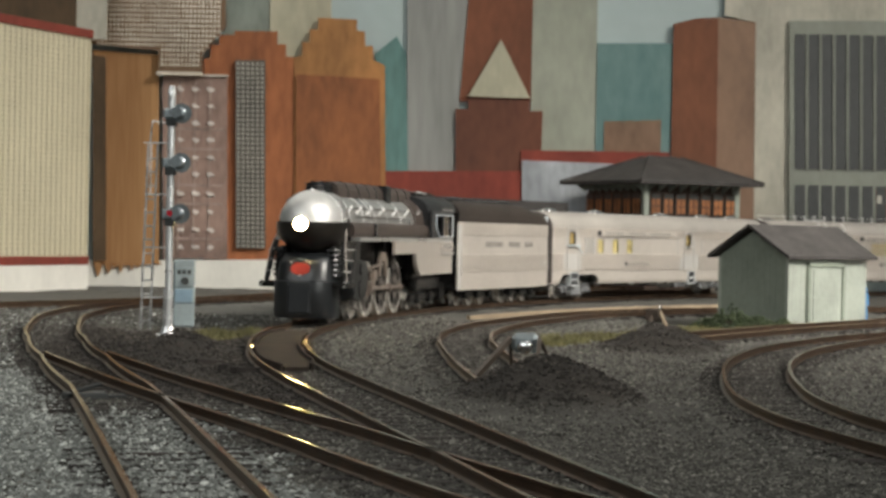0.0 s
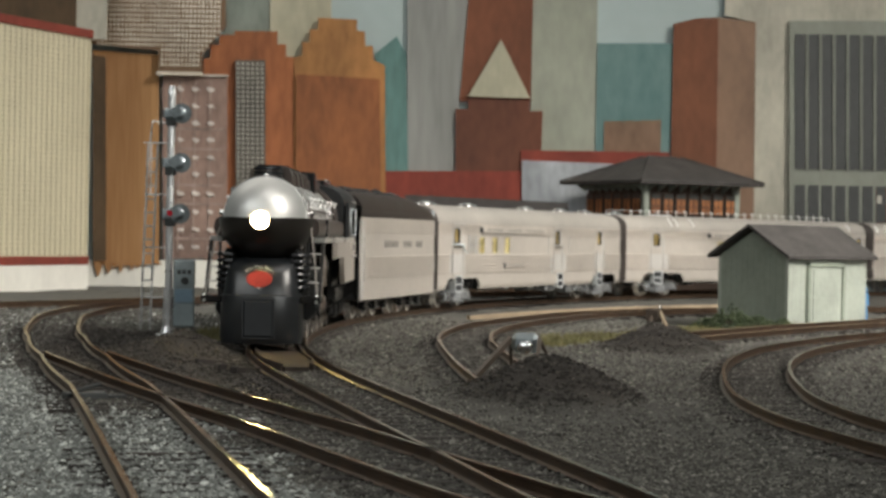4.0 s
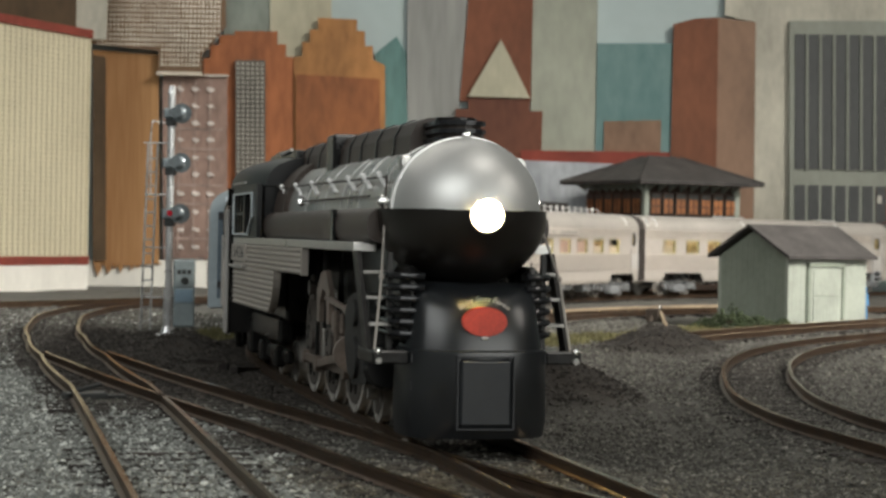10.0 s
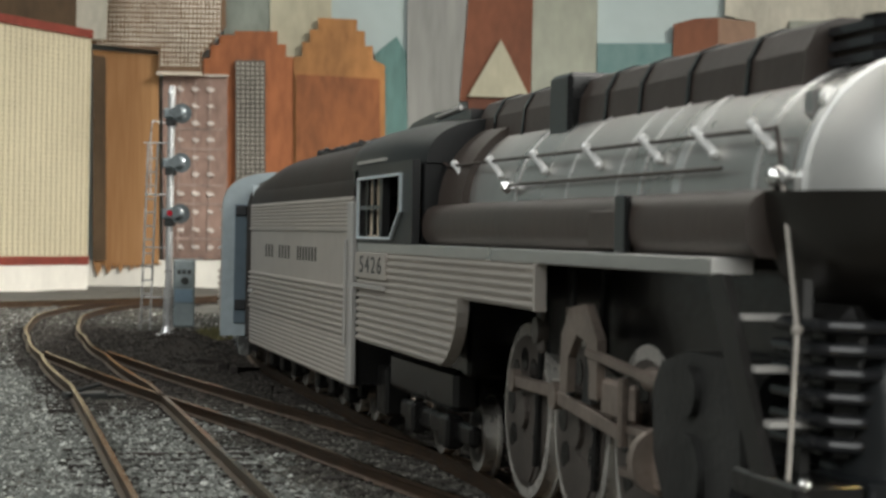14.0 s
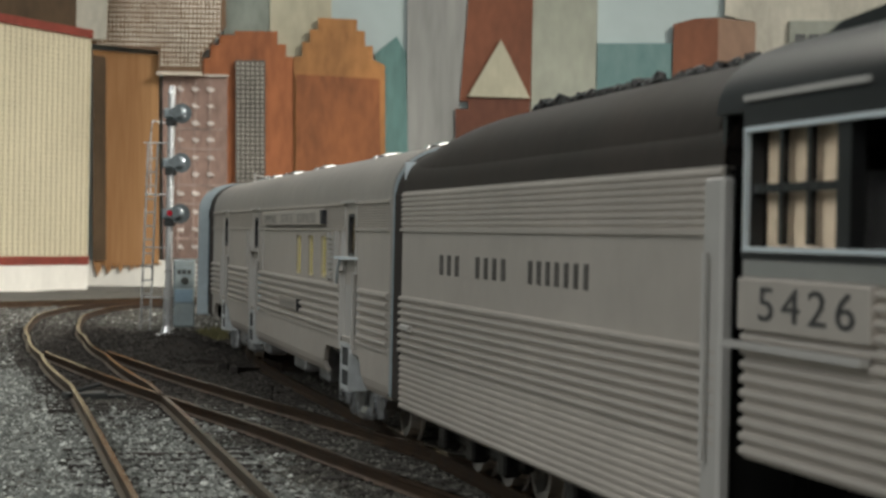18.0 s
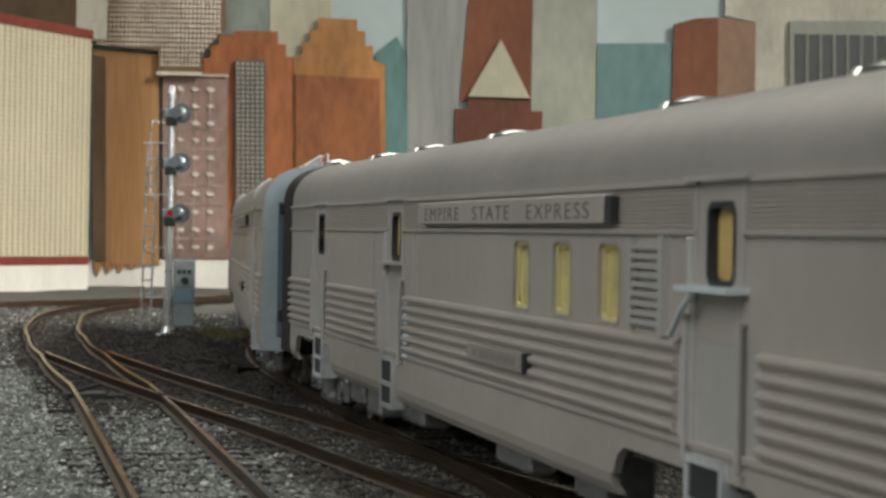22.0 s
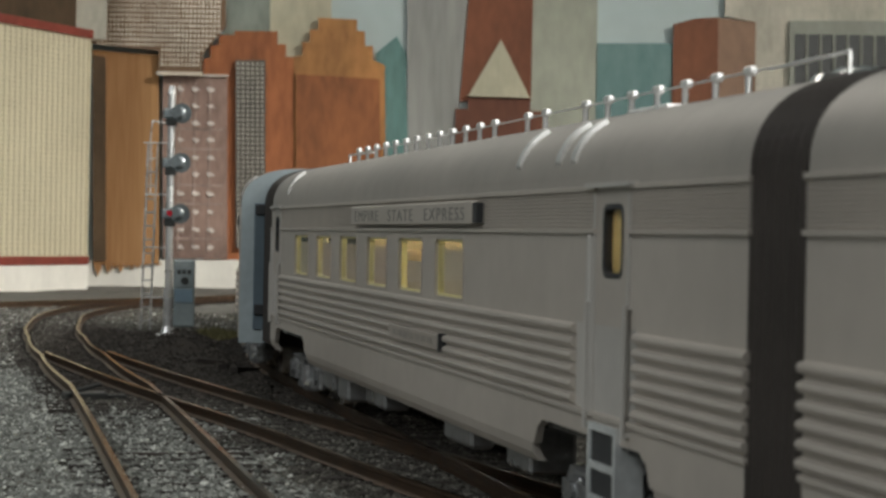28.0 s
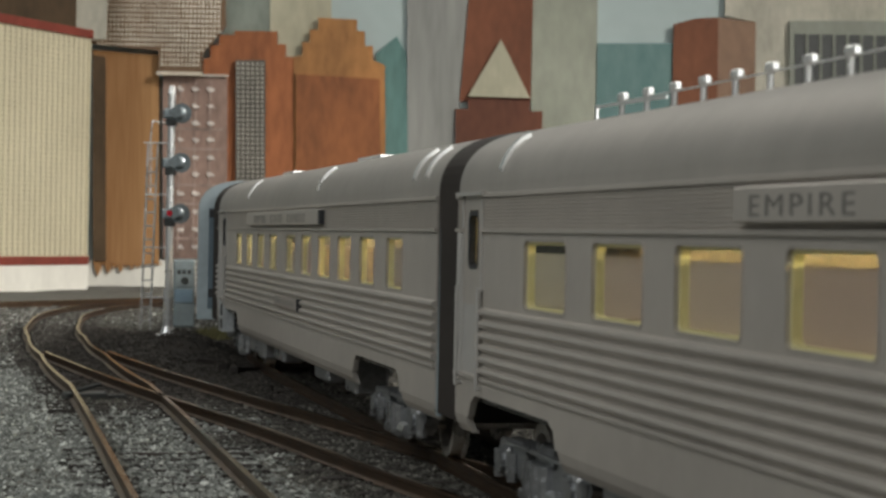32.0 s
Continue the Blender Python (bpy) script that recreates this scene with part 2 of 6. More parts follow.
def ground_z(x, y):
    d = near_track(x, y)
    z = -2.6 - 1.9 * min(1.0, max(0.0, (d - 15.5) / 12.0))
    if x > on_main_x(y) and y < 1100:
        z -= 0.9 * min(1.0, max(0.0, (d - 14.5) / 3.0)) * min(1.0, (x - on_main_x(y)) / 24.0)
    back = min(1.0, max(0.0, (y - 1050) / 250.0)) * min(1.0, max(0.0, (d - 25) / 60))
    z -= 4.5 * back
    for mx, my, rx, ry, h in MOUNDS:
        q = ((x - mx) / rx) ** 2 + ((y - my) / ry) ** 2
        keep = min(1.0, max(0.0, (d - 9) / 9))
        z += h * math.exp(-1.6 * q) * (1 + 0.25 * noise.noise(Vector((x, y, 0)) * 0.12)) * keep
    return z + 0.55 * noise.noise(Vector((x, y, 3)) * 0.09) * min(1, d / 16) + 0.25 * noise.noise(Vector((x, y, 9)) * 0.5)


def heap_share(x, y):
    """How far a spot lies on one of the dark cinder heaps, 0 to 1."""
    return max(min(1.0, 1.7 * max(0.0, 1.0 - ((x - mx) / rx) ** 2 - ((y - my) / ry) ** 2)) for mx, my, rx, ry, h in MOUNDS[:3])


def pale_share(x, y):
    """1 where pale grey ballast lies, 0.4 on brown cinders, 0 on the dark heaps."""
    left = min(1.0, max(0.0, (on_main_x(y) - 26 + 18 * noise.noise(Vector((x, y, 0)) * 0.03) - x) / 16.0))
    if y > 470:
        left *= max(0.25, 1 - (y - 470) / 160.0)
    left *= 0.75 + 0.5 * noise.noise(Vector((x, y, 5)) * 0.025)
    gap = on_main_x(y) - x
    soil = min(1.0, max(0.0, (y - 390) / 70.0)) * min(1.0, max(0.0, (gap - 2) / 8.0)) * min(1.0, max(0.0, (72 + (y - 450) * 0.05 - gap) / 14.0)) * min(1.0, max(0.0, (800 - y) / 60.0))
    return max(0.0, (0.35 + 0.65 * left) * (1 - heap_share(x, y)) * (1 - 0.82 * soil))


def grid_sheet(name, xs, ys, material, label):
    bm = B()
    rows = [[bm.verts.new((x, y, ground_z(x, y))) for x in xs] for y in ys]
    for a, b in zip(rows, rows[1:]):
        for i in range(len(xs) - 1):
            bm.faces.new((a[i], a[i + 1], b[i + 1], b[i])).smooth = True
    lay = bm.verts.layers.float.new("ballast")
    for v in bm.verts:
        v[lay] = pale_share(v.co.x, v.co.y)
    return tagged(part(name, bm, material), label, "ground", kind="structure")


def ground_mat():
    m = mat("layout_ground", (0.35, 0.35, 0.35), 0.95, var=0.3, scale=60, bump=1.0, bscale=1100, col2=(1.0, 1.0, 1.0))
    t = m.node_tree
    b = t.nodes["Principled BSDF"]
    grain = b.inputs["Base Color"].links[0].from_socket
    at, ramp, mul = t.nodes.new("ShaderNodeAttribute"), t.nodes.new("ShaderNodeValToRGB"), t.nodes.new("ShaderNodeMix")
    at.attribute_name = "ballast"
    t.links.new(at.outputs["Fac"], ramp.inputs[0])
    e = ramp.color_ramp.elements
    e[0].color, e[1].color = (0.045, 0.038, 0.031, 1), (0.34, 0.36, 0.325, 1)
    e.new(0.35).color = (0.13, 0.125, 0.109, 1)
    mul.data_type, mul.blend_type = "RGBA", "MULTIPLY"
    mul.inputs["Factor"].default_value = 1.0
    t.links.new(ramp.outputs[0], mul.inputs["A"])
    t.links.new(grain, mul.inputs["B"])
    t.links.new(mul.outputs["Result"], b.inputs["Base Color"])
    return m


GROUND = ground_mat()
_gx = sorted(set([-2975, -1600, -1000, -700] + list(range(-500, -180, 20)) + list(range(-180, 260, 5)) + list(range(260, 520, 20)) + [700, 1000, 1600, 2975]))
_gy = sorted(set([-2555, -1200, -700, -400, -200, 0, 100] + list(range(180, 820, 5)) + list(range(820, 1700, 20)) + [1732]))
grid_sheet("ground", _gx, _gy, GROUND, "dark granular scenery ground with grey ballast between model tracks")


# ---- tracks ----
def offset_line(line, side):
    out = []
    for i, q in enumerate(line):
        t = (line[min(i + 1, len(line) - 1)] - line[max(i - 1, 0)]).normalized()
        out.append(Vector((q.x - t.y * side, q.y + t.x * side)))
    return out


def rail_mesh(line, side, z=0.0):
    """One rail with head, web and foot; top at z."""
    prof = [(-0.45, 0), (0.45, 0), (0.45, -0.5), (0.16, -0.75), (0.16, -1.7), (0.95, -2.0), (0.95, -2.15), (-0.95, -2.15), (-0.95, -2.0), (-0.16, -1.7), (-0.16, -0.75), (-0.45, -0.5)]
    bm, rings = B(), []
    ln = offset_line(line, side)
    for i, q in enumerate(ln):
        t = (ln[min(i + 1, len(ln) - 1)] - ln[max(i - 1, 0)]).normalized()
        rings.append([(q.x - t.y * a, q.y + t.x * a, z + b) for a, b in prof])
    loft(bm, rings)
    bm.faces.ensure_lookup_table()
    for f in bm.faces:
        f.normal_update()
        if abs(f.normal.z) > 0.9 and f.calc_center_median().z > z - 0.2:
            f.material_index = 1
    return bm


def tie_mesh():
    bm = box(B(), -15.0, 15.0, -1.3, 1.3, -4.0, -2.15, 0.25)
    for sx in (-1, 1):
        for o in (-1.45, 1.45):
            box(bm, sx * 8.7 + o - 0.4, sx * 8.7 + o + 0.4, -0.5, 0.5, -2.2, -1.85)
    return finish(bm, "tie", TIE)


TIE_MESH = tie_mesh()


def lay_track(line, label, skip=0.0, tie_from=0.0, tie_to=1e9, limit=290, mats=(RAILM, RAILTOP)):
    top = tagged(thing("railway_track"), label, "track", "tracks of the layout", "structure")
    part("rail", rail_mesh(line, 8.7), list(mats), top)
    part("rail", rail_mesh(line, -8.7), list(mats), top)
    run_, last, count, rest = 0.0, 0.0, 0, []
    for a, b in zip(line, line[1:]):
        run_ += (b - a).length
        if run_ - last < 6.6 or run_ < tie_from or run_ > tie_to:
            continue
        last = run_
        ang = math.degrees(math.atan2(b.y - a.y, b.x - a.x)) - 90 + random.uniform(-1, 1)
        if count < limit and a.y < 1250 and abs(a.x) < 0.3 * max(a.y, 100) + 40:
            o = new("tie", TIE_MESH)
            o.parent = top
            o.matrix_basis = pose(a.x * MM, a.y * MM, random.uniform(-0.15, 0.05) * MM, 0, 0, ang)
            count += 1
    return top


lay_track(MAIN, "weathered two-rail model track on dark ties with curve")
lay_track(OUTER, "weathered outer model track with brown rails on ties")
lay_track(CROSS, "crossover track with frogs between two model tracks", tie_from=70, tie_to=380)
lay_track(LOOP, "curved rusty siding track on dark ties")
lay_track(STUB, "rusty stub siding ending at a bumper")
# rail tops in bright tan: the lamplight on them is put into the colour
TANRAIL = mat("lamplit_tan_rail", (0.52, 0.41, 0.27), 0.5, metal=0.1, var=0.2, scale=200)
lay_track(SHEDLINE, "siding track beside the green shed, rail tops coloured as lamplit tan", mats=(RAILM, TANRAIL))
lay_track(BACKLINE, "far brown track curving along the backdrop")


# ---- rerailing section in the curve of the main track ----
def rerailer():
    top = tagged(thing("rerailer"), "brown plastic rerailing section between the rails", "track fitting", kind="structure")
    ss = [-232 - i * 6.0 for i in range(34)]

    def strip(a, b, z0, z1, narrow=0.0, s_list=ss):
        rings = []
        for i, q in enumerate(s_list):
            e = min(1.0, min(i, len(s_list) - 1 - i) / 4.0)
            k = 1 - narrow * (1 - e)
            ring = []
            for side, z in ((a, z0), (b, z0), (b, z1), (a, z1)):
                x, y, _ = on_main(q, side * k)
                ring.append((x, y, z))
            rings.append(ring)
        return loft(B(), rings)

    part("infill_plate", strip(-6.2, 6.2, -2.4, -1.0, 0.5), PLASTB, top, "smooth brown infill between the rails")
    for sd in (-1, 1):
        part("guide_ridge", strip(sd * 6.3, sd * 7.0, -2.4, -0.1, 0.4), PLASTB, top)


PLASTB = mat("brown_track_plastic", (0.042, 0.032, 0.025), 0.85, var=0.25, scale=60, spec=0.2, bump=0.3, bscale=500)
rerailer()


# ---- backdrop ----
def flat(name, material, depth, pts, thick=3.0, label="", category="backdrop", parent=None):
    bm = prism(B(), pts, "y", depth, depth + thick)
    ob = part(name, bm, material, parent)
    return tagged(ob, label or "hand-painted cut-out " + name.replace("_", " ") + " of a city backdrop", category, "city backdrop", "structure")


flat("sky_wall", SKY, 1528, [(-364.2, 230.4), (361.0, 244.5), (365.8, -2.9), (-359.4, -17.0)])
flat("grey_flat", GREYB, 1526, [(-169.3, 225.4), (-133.5, 226.1), (-132.3, 162.2), (-168.0, 161.5)])
flat("cream_flat", CREAM, 1525, [(-134.3, 226.0), (-87.8, 226.9), (-87.4, 158.7), (-132.9, 157.9)])
flat("teal_flat", TEAL, 1523, [(-53.9, 169.4), (-38.0, 182.9), (-30.5, 170.3), (-27.4, 78.9), (-44.0, 78.6)])
flat("grey_tower_flat", GREYP, 1524, [(-30.8, 227.9), (16.5, 228.8), (9.9, 126.5), (9.1, 79.6), (-27.9, 78.9)])
flat("brown_tower_flat", BROWN, 1523, [(16.6, 228.6), (64.1, 229.6), (63.8, 136.0), (10.3, 135.1)])
flat("sage_tower_flat", SAGE, 1524, [(64.1, 229.7), (112.6, 230.6), (113.2, 90.2), (64.3, 89.2)])
flat("blue_green_flat", TEALB, 1523, [(113.1, 180.7), (170.1, 181.8), (169.7, 91.2), (113.1, 90.1)])
flat("tan_block_flat", TANB, 1522, [(119.2, 122.1), (162.2, 123.8), (161.9, 91.0), (119.4, 90.2)])
flat("brown_block_flat", BROWN2, 1521, [(170.0, 196.1), (186.9, 200.7), (203.4, 201.8), (204.5, 36.6), (169.7, 35.9)])
flat("tan_side_flat", TAN, 1521, [(203.4, 201.8), (231.5, 198.6), (233.0, 37.2), (204.5, 36.6)])
flat("cream_block_flat", CREAMW, 1522, [(208.1, 232.2), (359.8, 235.2), (360.5, 199.0), (258.5, 197.1), (261.6, 37.7), (233.5, 37.2), (231.7, 198.7), (208.6, 203.3)])
flat("red_low_flat", REDB, 1520, [(-50.8, 81.3), (57.4, 83.4), (57.1, 99.1), (168.8, 99.6), (170.0, 35.9), (-49.8, 31.7)])
flat("white_low_flat", LILAC, 1518, [(58.0, 91.4), (126.3, 90.2), (127.4, 35.1), (59.2, 33.8)])
flat("brown_stepped_flat", BROWN3, 1521.5, [(7.3, 129.3), (16.7, 129.4), (16.5, 137.5), (63.2, 138.4), (63.4, 128.6), (72.8, 128.8), (72.4, 80.8), (8.3, 79.6)])
flat("cream_pyramid", CREAM, 1519, [(40.6, 181.9), (63.1, 138.2), (16.4, 138.6)])
flat("rust_stepped_flat", RUST, 1520, [(-182.7, 163.7), (-177.6, 163.8), (-177.8, 173.6), (-171.0, 173.7), (-171.2, 181.3), (-159.7, 181.5), (-159.8, 184.5), (-127.5, 184.7), (-127.3, 175.0), (-121.0, 175.1), (-120.8, 165.7), (-113.1, 165.9), (-110.1, 9.3), (-179.7, 7.9)])
flat("orange_stepped_flat", ORANGE, 1519, [(-114.8, 165.8), (-108.4, 166.7), (-108.6, 176.9), (-103.1, 177.0), (-103.3, 186.4), (-96.9, 186.5), (-97.1, 195.4), (-67.8, 194.7), (-67.6, 186.2), (-61.7, 185.9), (-61.5, 174.9), (-55.5, 175.0), (-55.3, 164.8), (-46.4, 160.7), (-42.6, 10.6), (-111.7, 9.3)])
flat("orange_front_panel", RUSTD, 1517, [(-112.7, 152.5), (-49.9, 150.3), (-45.5, 10.6), (-109.9, 9.3)])
flat("brown_drip_flat", BROWND, 1518, [(-265.7, 168.3), (-216.0, 165.4), (-213.0, 8.2), (-262.5, 7.2)])
flat("dark_strip", DARKBR, 1516, [(-265.2, 163.9), (-255.5, 162.8), (-252.5, 10.0), (-262.3, 9.8)])
flat("spotted_panel", SPOT, 1517, [(-212.6, 150.1), (-164.3, 151.1), (-161.7, 13.4), (-209.9, 12.5)])
flat("white_base_board", WHITEB, 1519, [(-357.8, 8.7), (-35.5, 15.0), (-34.9, -14.7), (-357.2, -20.9)])
flat("red_edge_flat", REDB, 1517, [(323.5, 76.2), (361.7, 76.9), (362.4, 39.7), (324.3, 38.9)])


for _x in (324.5, 332.0, 339.5):
    flat("pale_window", DOTM, 1516, [(_x, 64), (_x + 3.4, 64.1), (_x + 3.4, 70.1), (_x, 70)], 1.0, "small pale painted window on the red facade")


# wide walls of the room close the place
def room():
    bm = box(B(), -3000, 3000, 1735, 1760, -900, 1900)
    tagged(part("wall_back", bm, SKY), "plain pale wall behind the backdrop", "wall", kind="structure")
    bm = box(B(), -3000, 3000, -2600, -2560, -900, 1900)
    WALLM = mat("room_wall", (0.45, 0.44, 0.42), 0.9, var=0.05, scale=3)
    tagged(part("wall_front", bm, WALLM), "plain wall of the layout room", "wall", kind="structure")
    for i, x in enumerate((-3000, 3000)):
        tagged(part("wall_side", box(B(), x - 20, x + 20, -2560, 1735, -900, 1900), WALLM), "plain wall of the layout room", "wall", kind="structure")
    tagged(part("ceiling", box(B(), -3000, 3000, -2600, 1760, 1900, 1930), WALLM), "plain white ceiling of the layout room", "ceiling", kind="structure")


room()

# ---- model buildings and fittings ----
ROOFD = mat("dark_shingle", (0.046, 0.042, 0.04), 0.75, var=0.35, scale=90, bump=0.6, bscale=600)
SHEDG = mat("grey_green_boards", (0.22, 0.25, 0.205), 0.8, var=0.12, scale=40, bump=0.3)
# paler copy for the shed's lit door side, also for doors and trim
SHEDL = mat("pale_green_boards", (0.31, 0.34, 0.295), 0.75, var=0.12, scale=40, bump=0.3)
TIMBERD = mat("dark_brown_timber", (0.055, 0.035, 0.025), 0.7, var=0.2, scale=80)
AMBER = mat("amber_blind", (0.26, 0.10, 0.035), 0.6, var=0.3, scale=80, per_object=0.25)
ALUM = mat("aluminium_paint", (0.72, 0.73, 0.73), 0.28, metal=0.55, var=0.1, scale=120)
SIGH = mat("silver_grey_signal_enamel", (0.27, 0.31, 0.33), 0.25, metal=0.65, var=0.2, scale=100)
SIGD = mat("dull_signal_metal", (0.33, 0.38, 0.40), 0.36, metal=0.55, var=0.2, scale=100)
CABG = mat("relay_cabinet_grey", (0.26, 0.31, 0.32), 0.55, var=0.12, scale=60, bump=0.2)
CABB = mat("relay_cabinet_blue", (0.20, 0.29, 0.36), 0.55, var=0.12, scale=60)
WOODY = mat("bare_wood_strip", (0.27, 0.21, 0.14), 0.75, var=0.15, scale=60, stretch=(0.3, 1, 1))
GRASS = mat("yellow_green_grass", (0.135, 0.125, 0.055), 0.9, var=0.35, scale=80)
BUSH = mat("dark_green_foliage", (0.035, 0.05, 0.02), 0.9, var=0.4, scale=120)
BLUEF = mat("blue_figure_paint", (0.05, 0.18, 0.36), 0.6, var=0.15, scale=200)
LENSR = mat("red_signal_lens", (0.30, 0.01, 0.02), 0.15, var=0.1, scale=50)
RUSTY = mat("rusty_bumper_rail", (0.085, 0.065, 0.05), 0.55, metal=0.4, var=0.25, scale=150)


def lattice(name, parent, x0, x1, z0, z1, nx, nz, bar_x, bar_z, y, material):
    """Crossed bars that leave a grid of small openings."""
    px, pz = (x1 - x0) / nx, (z1 - z0) / nz
    bm = B()
    for i in range(nx + 1):
        c = x0 + i * px
        box(bm, max(x0, c - bar_x / 2), min(x1, c + bar_x / 2), y - 0.8, y, z0, z1)
    for k in range(nz + 1):
        c = z0 + k * pz
        box(bm, x0, x1, y - 1.0, y - 0.05, max(z0, c - bar_z / 2), min(z1, c + bar_z / 2))
    return tagged(part(name, bm, material, parent), kind="stuff")


def beige_building():
    top = thing("beige_plate_building", -252, 1430, 0, math.degrees(math.atan2(100, 42)), "beige building flat of perforated plate with red trim", "building", "city backdrop")
    part("backing", box(B(), -190, 0, 0.0, 22, -12, 173), HOLE, top)
    lattice("perforated_plate", top, -189, 0, 14.5, 168, 30, 47, 4.0, 1.35, -0.2, BEIGEP)
    part("base_trim", box(B(), -190, 0.3, -2.2, -0.1, 8.5, 14.5, 0.2), REDB, top, "red trim strip")
    part("parapet", box(B(), -190, 0.3, -2.6, 24, 168, 174, 0.2), REDB, top, "red parapet")
    part("foundation", box(B(), -190, 0, -1.5, -0.1, -12, 8.5), WHITEB, top)
    return top


beige_building()
flat("dark_block_flat", DARKBR, 1470, [(-360, 171), (-270, 177), (-270, 240), (-360, 240)])
flat("pale_block_flat", CREAMW, 1474, [(-271, 172), (-248, 172), (-248, 240), (-271, 240)])


def mesh_sign():
    poly = [(-268.8, 240), (-166.1, 240), (-165.3, 186.5), (-182.7, 165.0), (-182.5, 150.6), (-215.2, 151.6), (-215.5, 167.7), (-266.9, 171.8)]
    top = thing("perforated_metal_flat", 0, 0, 0, 0, "brown perforated metal sheet with bright squares", "building", "city backdrop")
    part("sheet", prism(B(), poly, "y", 1512, 1514), STEELM, top)
    bm = B()
    rnd = random.Random(6)
    for i in range(34):
        for k in range(24):
            x, z = -266.5 + i * 3.0, 154.0 + k * 3.65
            lo = 171.5 + (x + 267) * -0.07 if x < -215 else (153.5 if x < -183 else 166 + (x + 183) * 1.15)
            if z > lo + 1 and x < -167.5:
                w = rnd.uniform(0.75, 0.98)
                box(bm, x - w, x + w, 1511.2, 1512, z - 1.15, z + rnd.uniform(0.7, 1.15))
    tagged(part("bright_square", bm, BRIGHT, top), kind="stuff")
    part("light_ledge", box(B(), -216, -182, 1507, 1512, 149.2, 152.0, 0.3), BRIGHT, top, "bright metal ledge")
    return top


mesh_sign()


def spotted():
    top = thing("spotted_facade", 0, 0, 0, 0, "mauve facade panel with rows of pale oval spots", "building", "city backdrop")
    part("panel_edge", box(B(), -211, -163, 1514.5, 1515.2, 149.5, 151.0), DOTM, top)
    rnd = random.Random(8)
    rows = (140, 127.2, 114.5, 102.0, 88.5, 76.0, 61.5, 48.0, 34.5, 21.5)
    for i, x in enumerate((-199.0, -187.6, -176.4)):
        part("pale_streak", box(B(), x - 0.5, x + 0.5, 1516.2, 1516.9, 18, 146), STREAKM, top)
        for k, z in enumerate(rows):
            if i == 0 and k in (1, 2, 4, 5, 7):
                continue
            w, h, q = rnd.uniform(2.3, 3.1), rnd.uniform(1.3, 1.8), x + (146 - z) * 0.018
            ring = [(q + w * math.cos(2 * math.pi * j / 14), z + rnd.uniform(-0.8, 0.8) + h * math.sin(2 * math.pi * j / 14) - 0.18 * w * math.cos(2 * math.pi * j / 14)) for j in range(14)]
            part("pale_spot", prism(B(), ring, "y", 1515.4, 1516.5), SPOTM, top)
    for z in (54, 95, 110, 28, 68):
        part("pale_streak", box(B(), -201, -166, 1516.3, 1516.9, z - 0.7, z + 0.7), STREAKM, top)
    return top


spotted()


STRIPB = mat("dull_strip_grey", (0.10, 0.092, 0.08), 0.8, var=0.15, scale=30)
DOTW = mat("dull_window_paint", (0.36, 0.345, 0.30), 0.8, var=0.12, scale=60)


def dotted_strip():
    top = thing("dotted_grey_facade", 0, 0, 0, 0, "narrow grey facade strip with rows of pale windows", "building", "city backdrop")
    part("strip", prism(B(), [(-158.1, 162.0), (-136.0, 162.5), (-133.3, 21.6), (-155.3, 21.2)], "y", 1515.5, 1519), STRIPB, top)
    bm = B()
    for i in range(6):
        for k in range(40):
            x, z = -156.0 + i * 3.62 + k * 0.07, 159.5 - k * 3.5
            box(bm, x - 0.95, x + 0.95, 1514.9, 1515.5, z - 0.9, z + 0.9)
    tagged(part("pale_window", bm, DOTW, top), kind="stuff")
    return top


dotted_strip()


def window_facade():
    top = thing("striped_office_facade", 0, 0, 0, 0, "grey office facade with tall black window strips", "building", "city backdrop")
    part("wall", prism(B(), [(256.4, 199.8), (366, 201.8), (369, 39.7), (259.5, 37.7)], "y", 1517.5, 1521), GREYF, top)
    for i in range(10):
        x = 262.6 + i * 10.15
        part("window_strip", prism(B(), [(x - 2.0, 189.8), (x + 5.6, 190), (x + 7.6, 89), (x, 88.8)], "y", 1516.6, 1517.5), BLACKW, top)
        part("window_strip", prism(B(), [(x + 0.2, 76.8), (x + 7.8, 77), (x + 8.3, 49.8), (x + 0.7, 49.6)], "y", 1516.6, 1517.5), BLACKW, top)
        part("mullion", prism(B(), [(x + 6.0, 190), (x + 7.6, 190), (x + 9.6, 88), (x + 8.0, 88)], "y", 1515.2, 1517.4), GREYF, top)
    return top


window_facade()


def paint_drips():
    bm = B()
    rnd = random.Random(2)
    x = -262.0
    while x < -214:
        w, d = rnd.uniform(3, 7), rnd.uniform(2, 11) if x < -232 else rnd.uniform(0, 4)
        prism(bm, [(x, 9), (x + w, 9), (x + w * 0.8, 9 - d * 0.6), (x + w * 0.5, 9 - d), (x + w * 0.2, 9 - d * 0.5)], "y", 1516.6, 1518.5)
        x += w * 0.8
    tagged(part("paint_drip", bm, BROWND), "brown paint run over the white base board", "paint", kind="structure")


paint_drips()


def long_roof():
    top = thing("platform_roof", 0, 0, 0, 0, "long dark low roof of a platform shelter", "roof")
    part("roof_slab", prism(B(), [(-27, 61.6), (86, 58.0), (86, 52.0), (-27, 55.5)], "y", 1395, 1425), ROOFD, top)
    for x in (-20, 15, 50, 80):
        part("post", box(B(), x - 1.2, x + 1.2, 1405, 1408, -9, 56), TIMBERD, top)
    return top


long_roof()


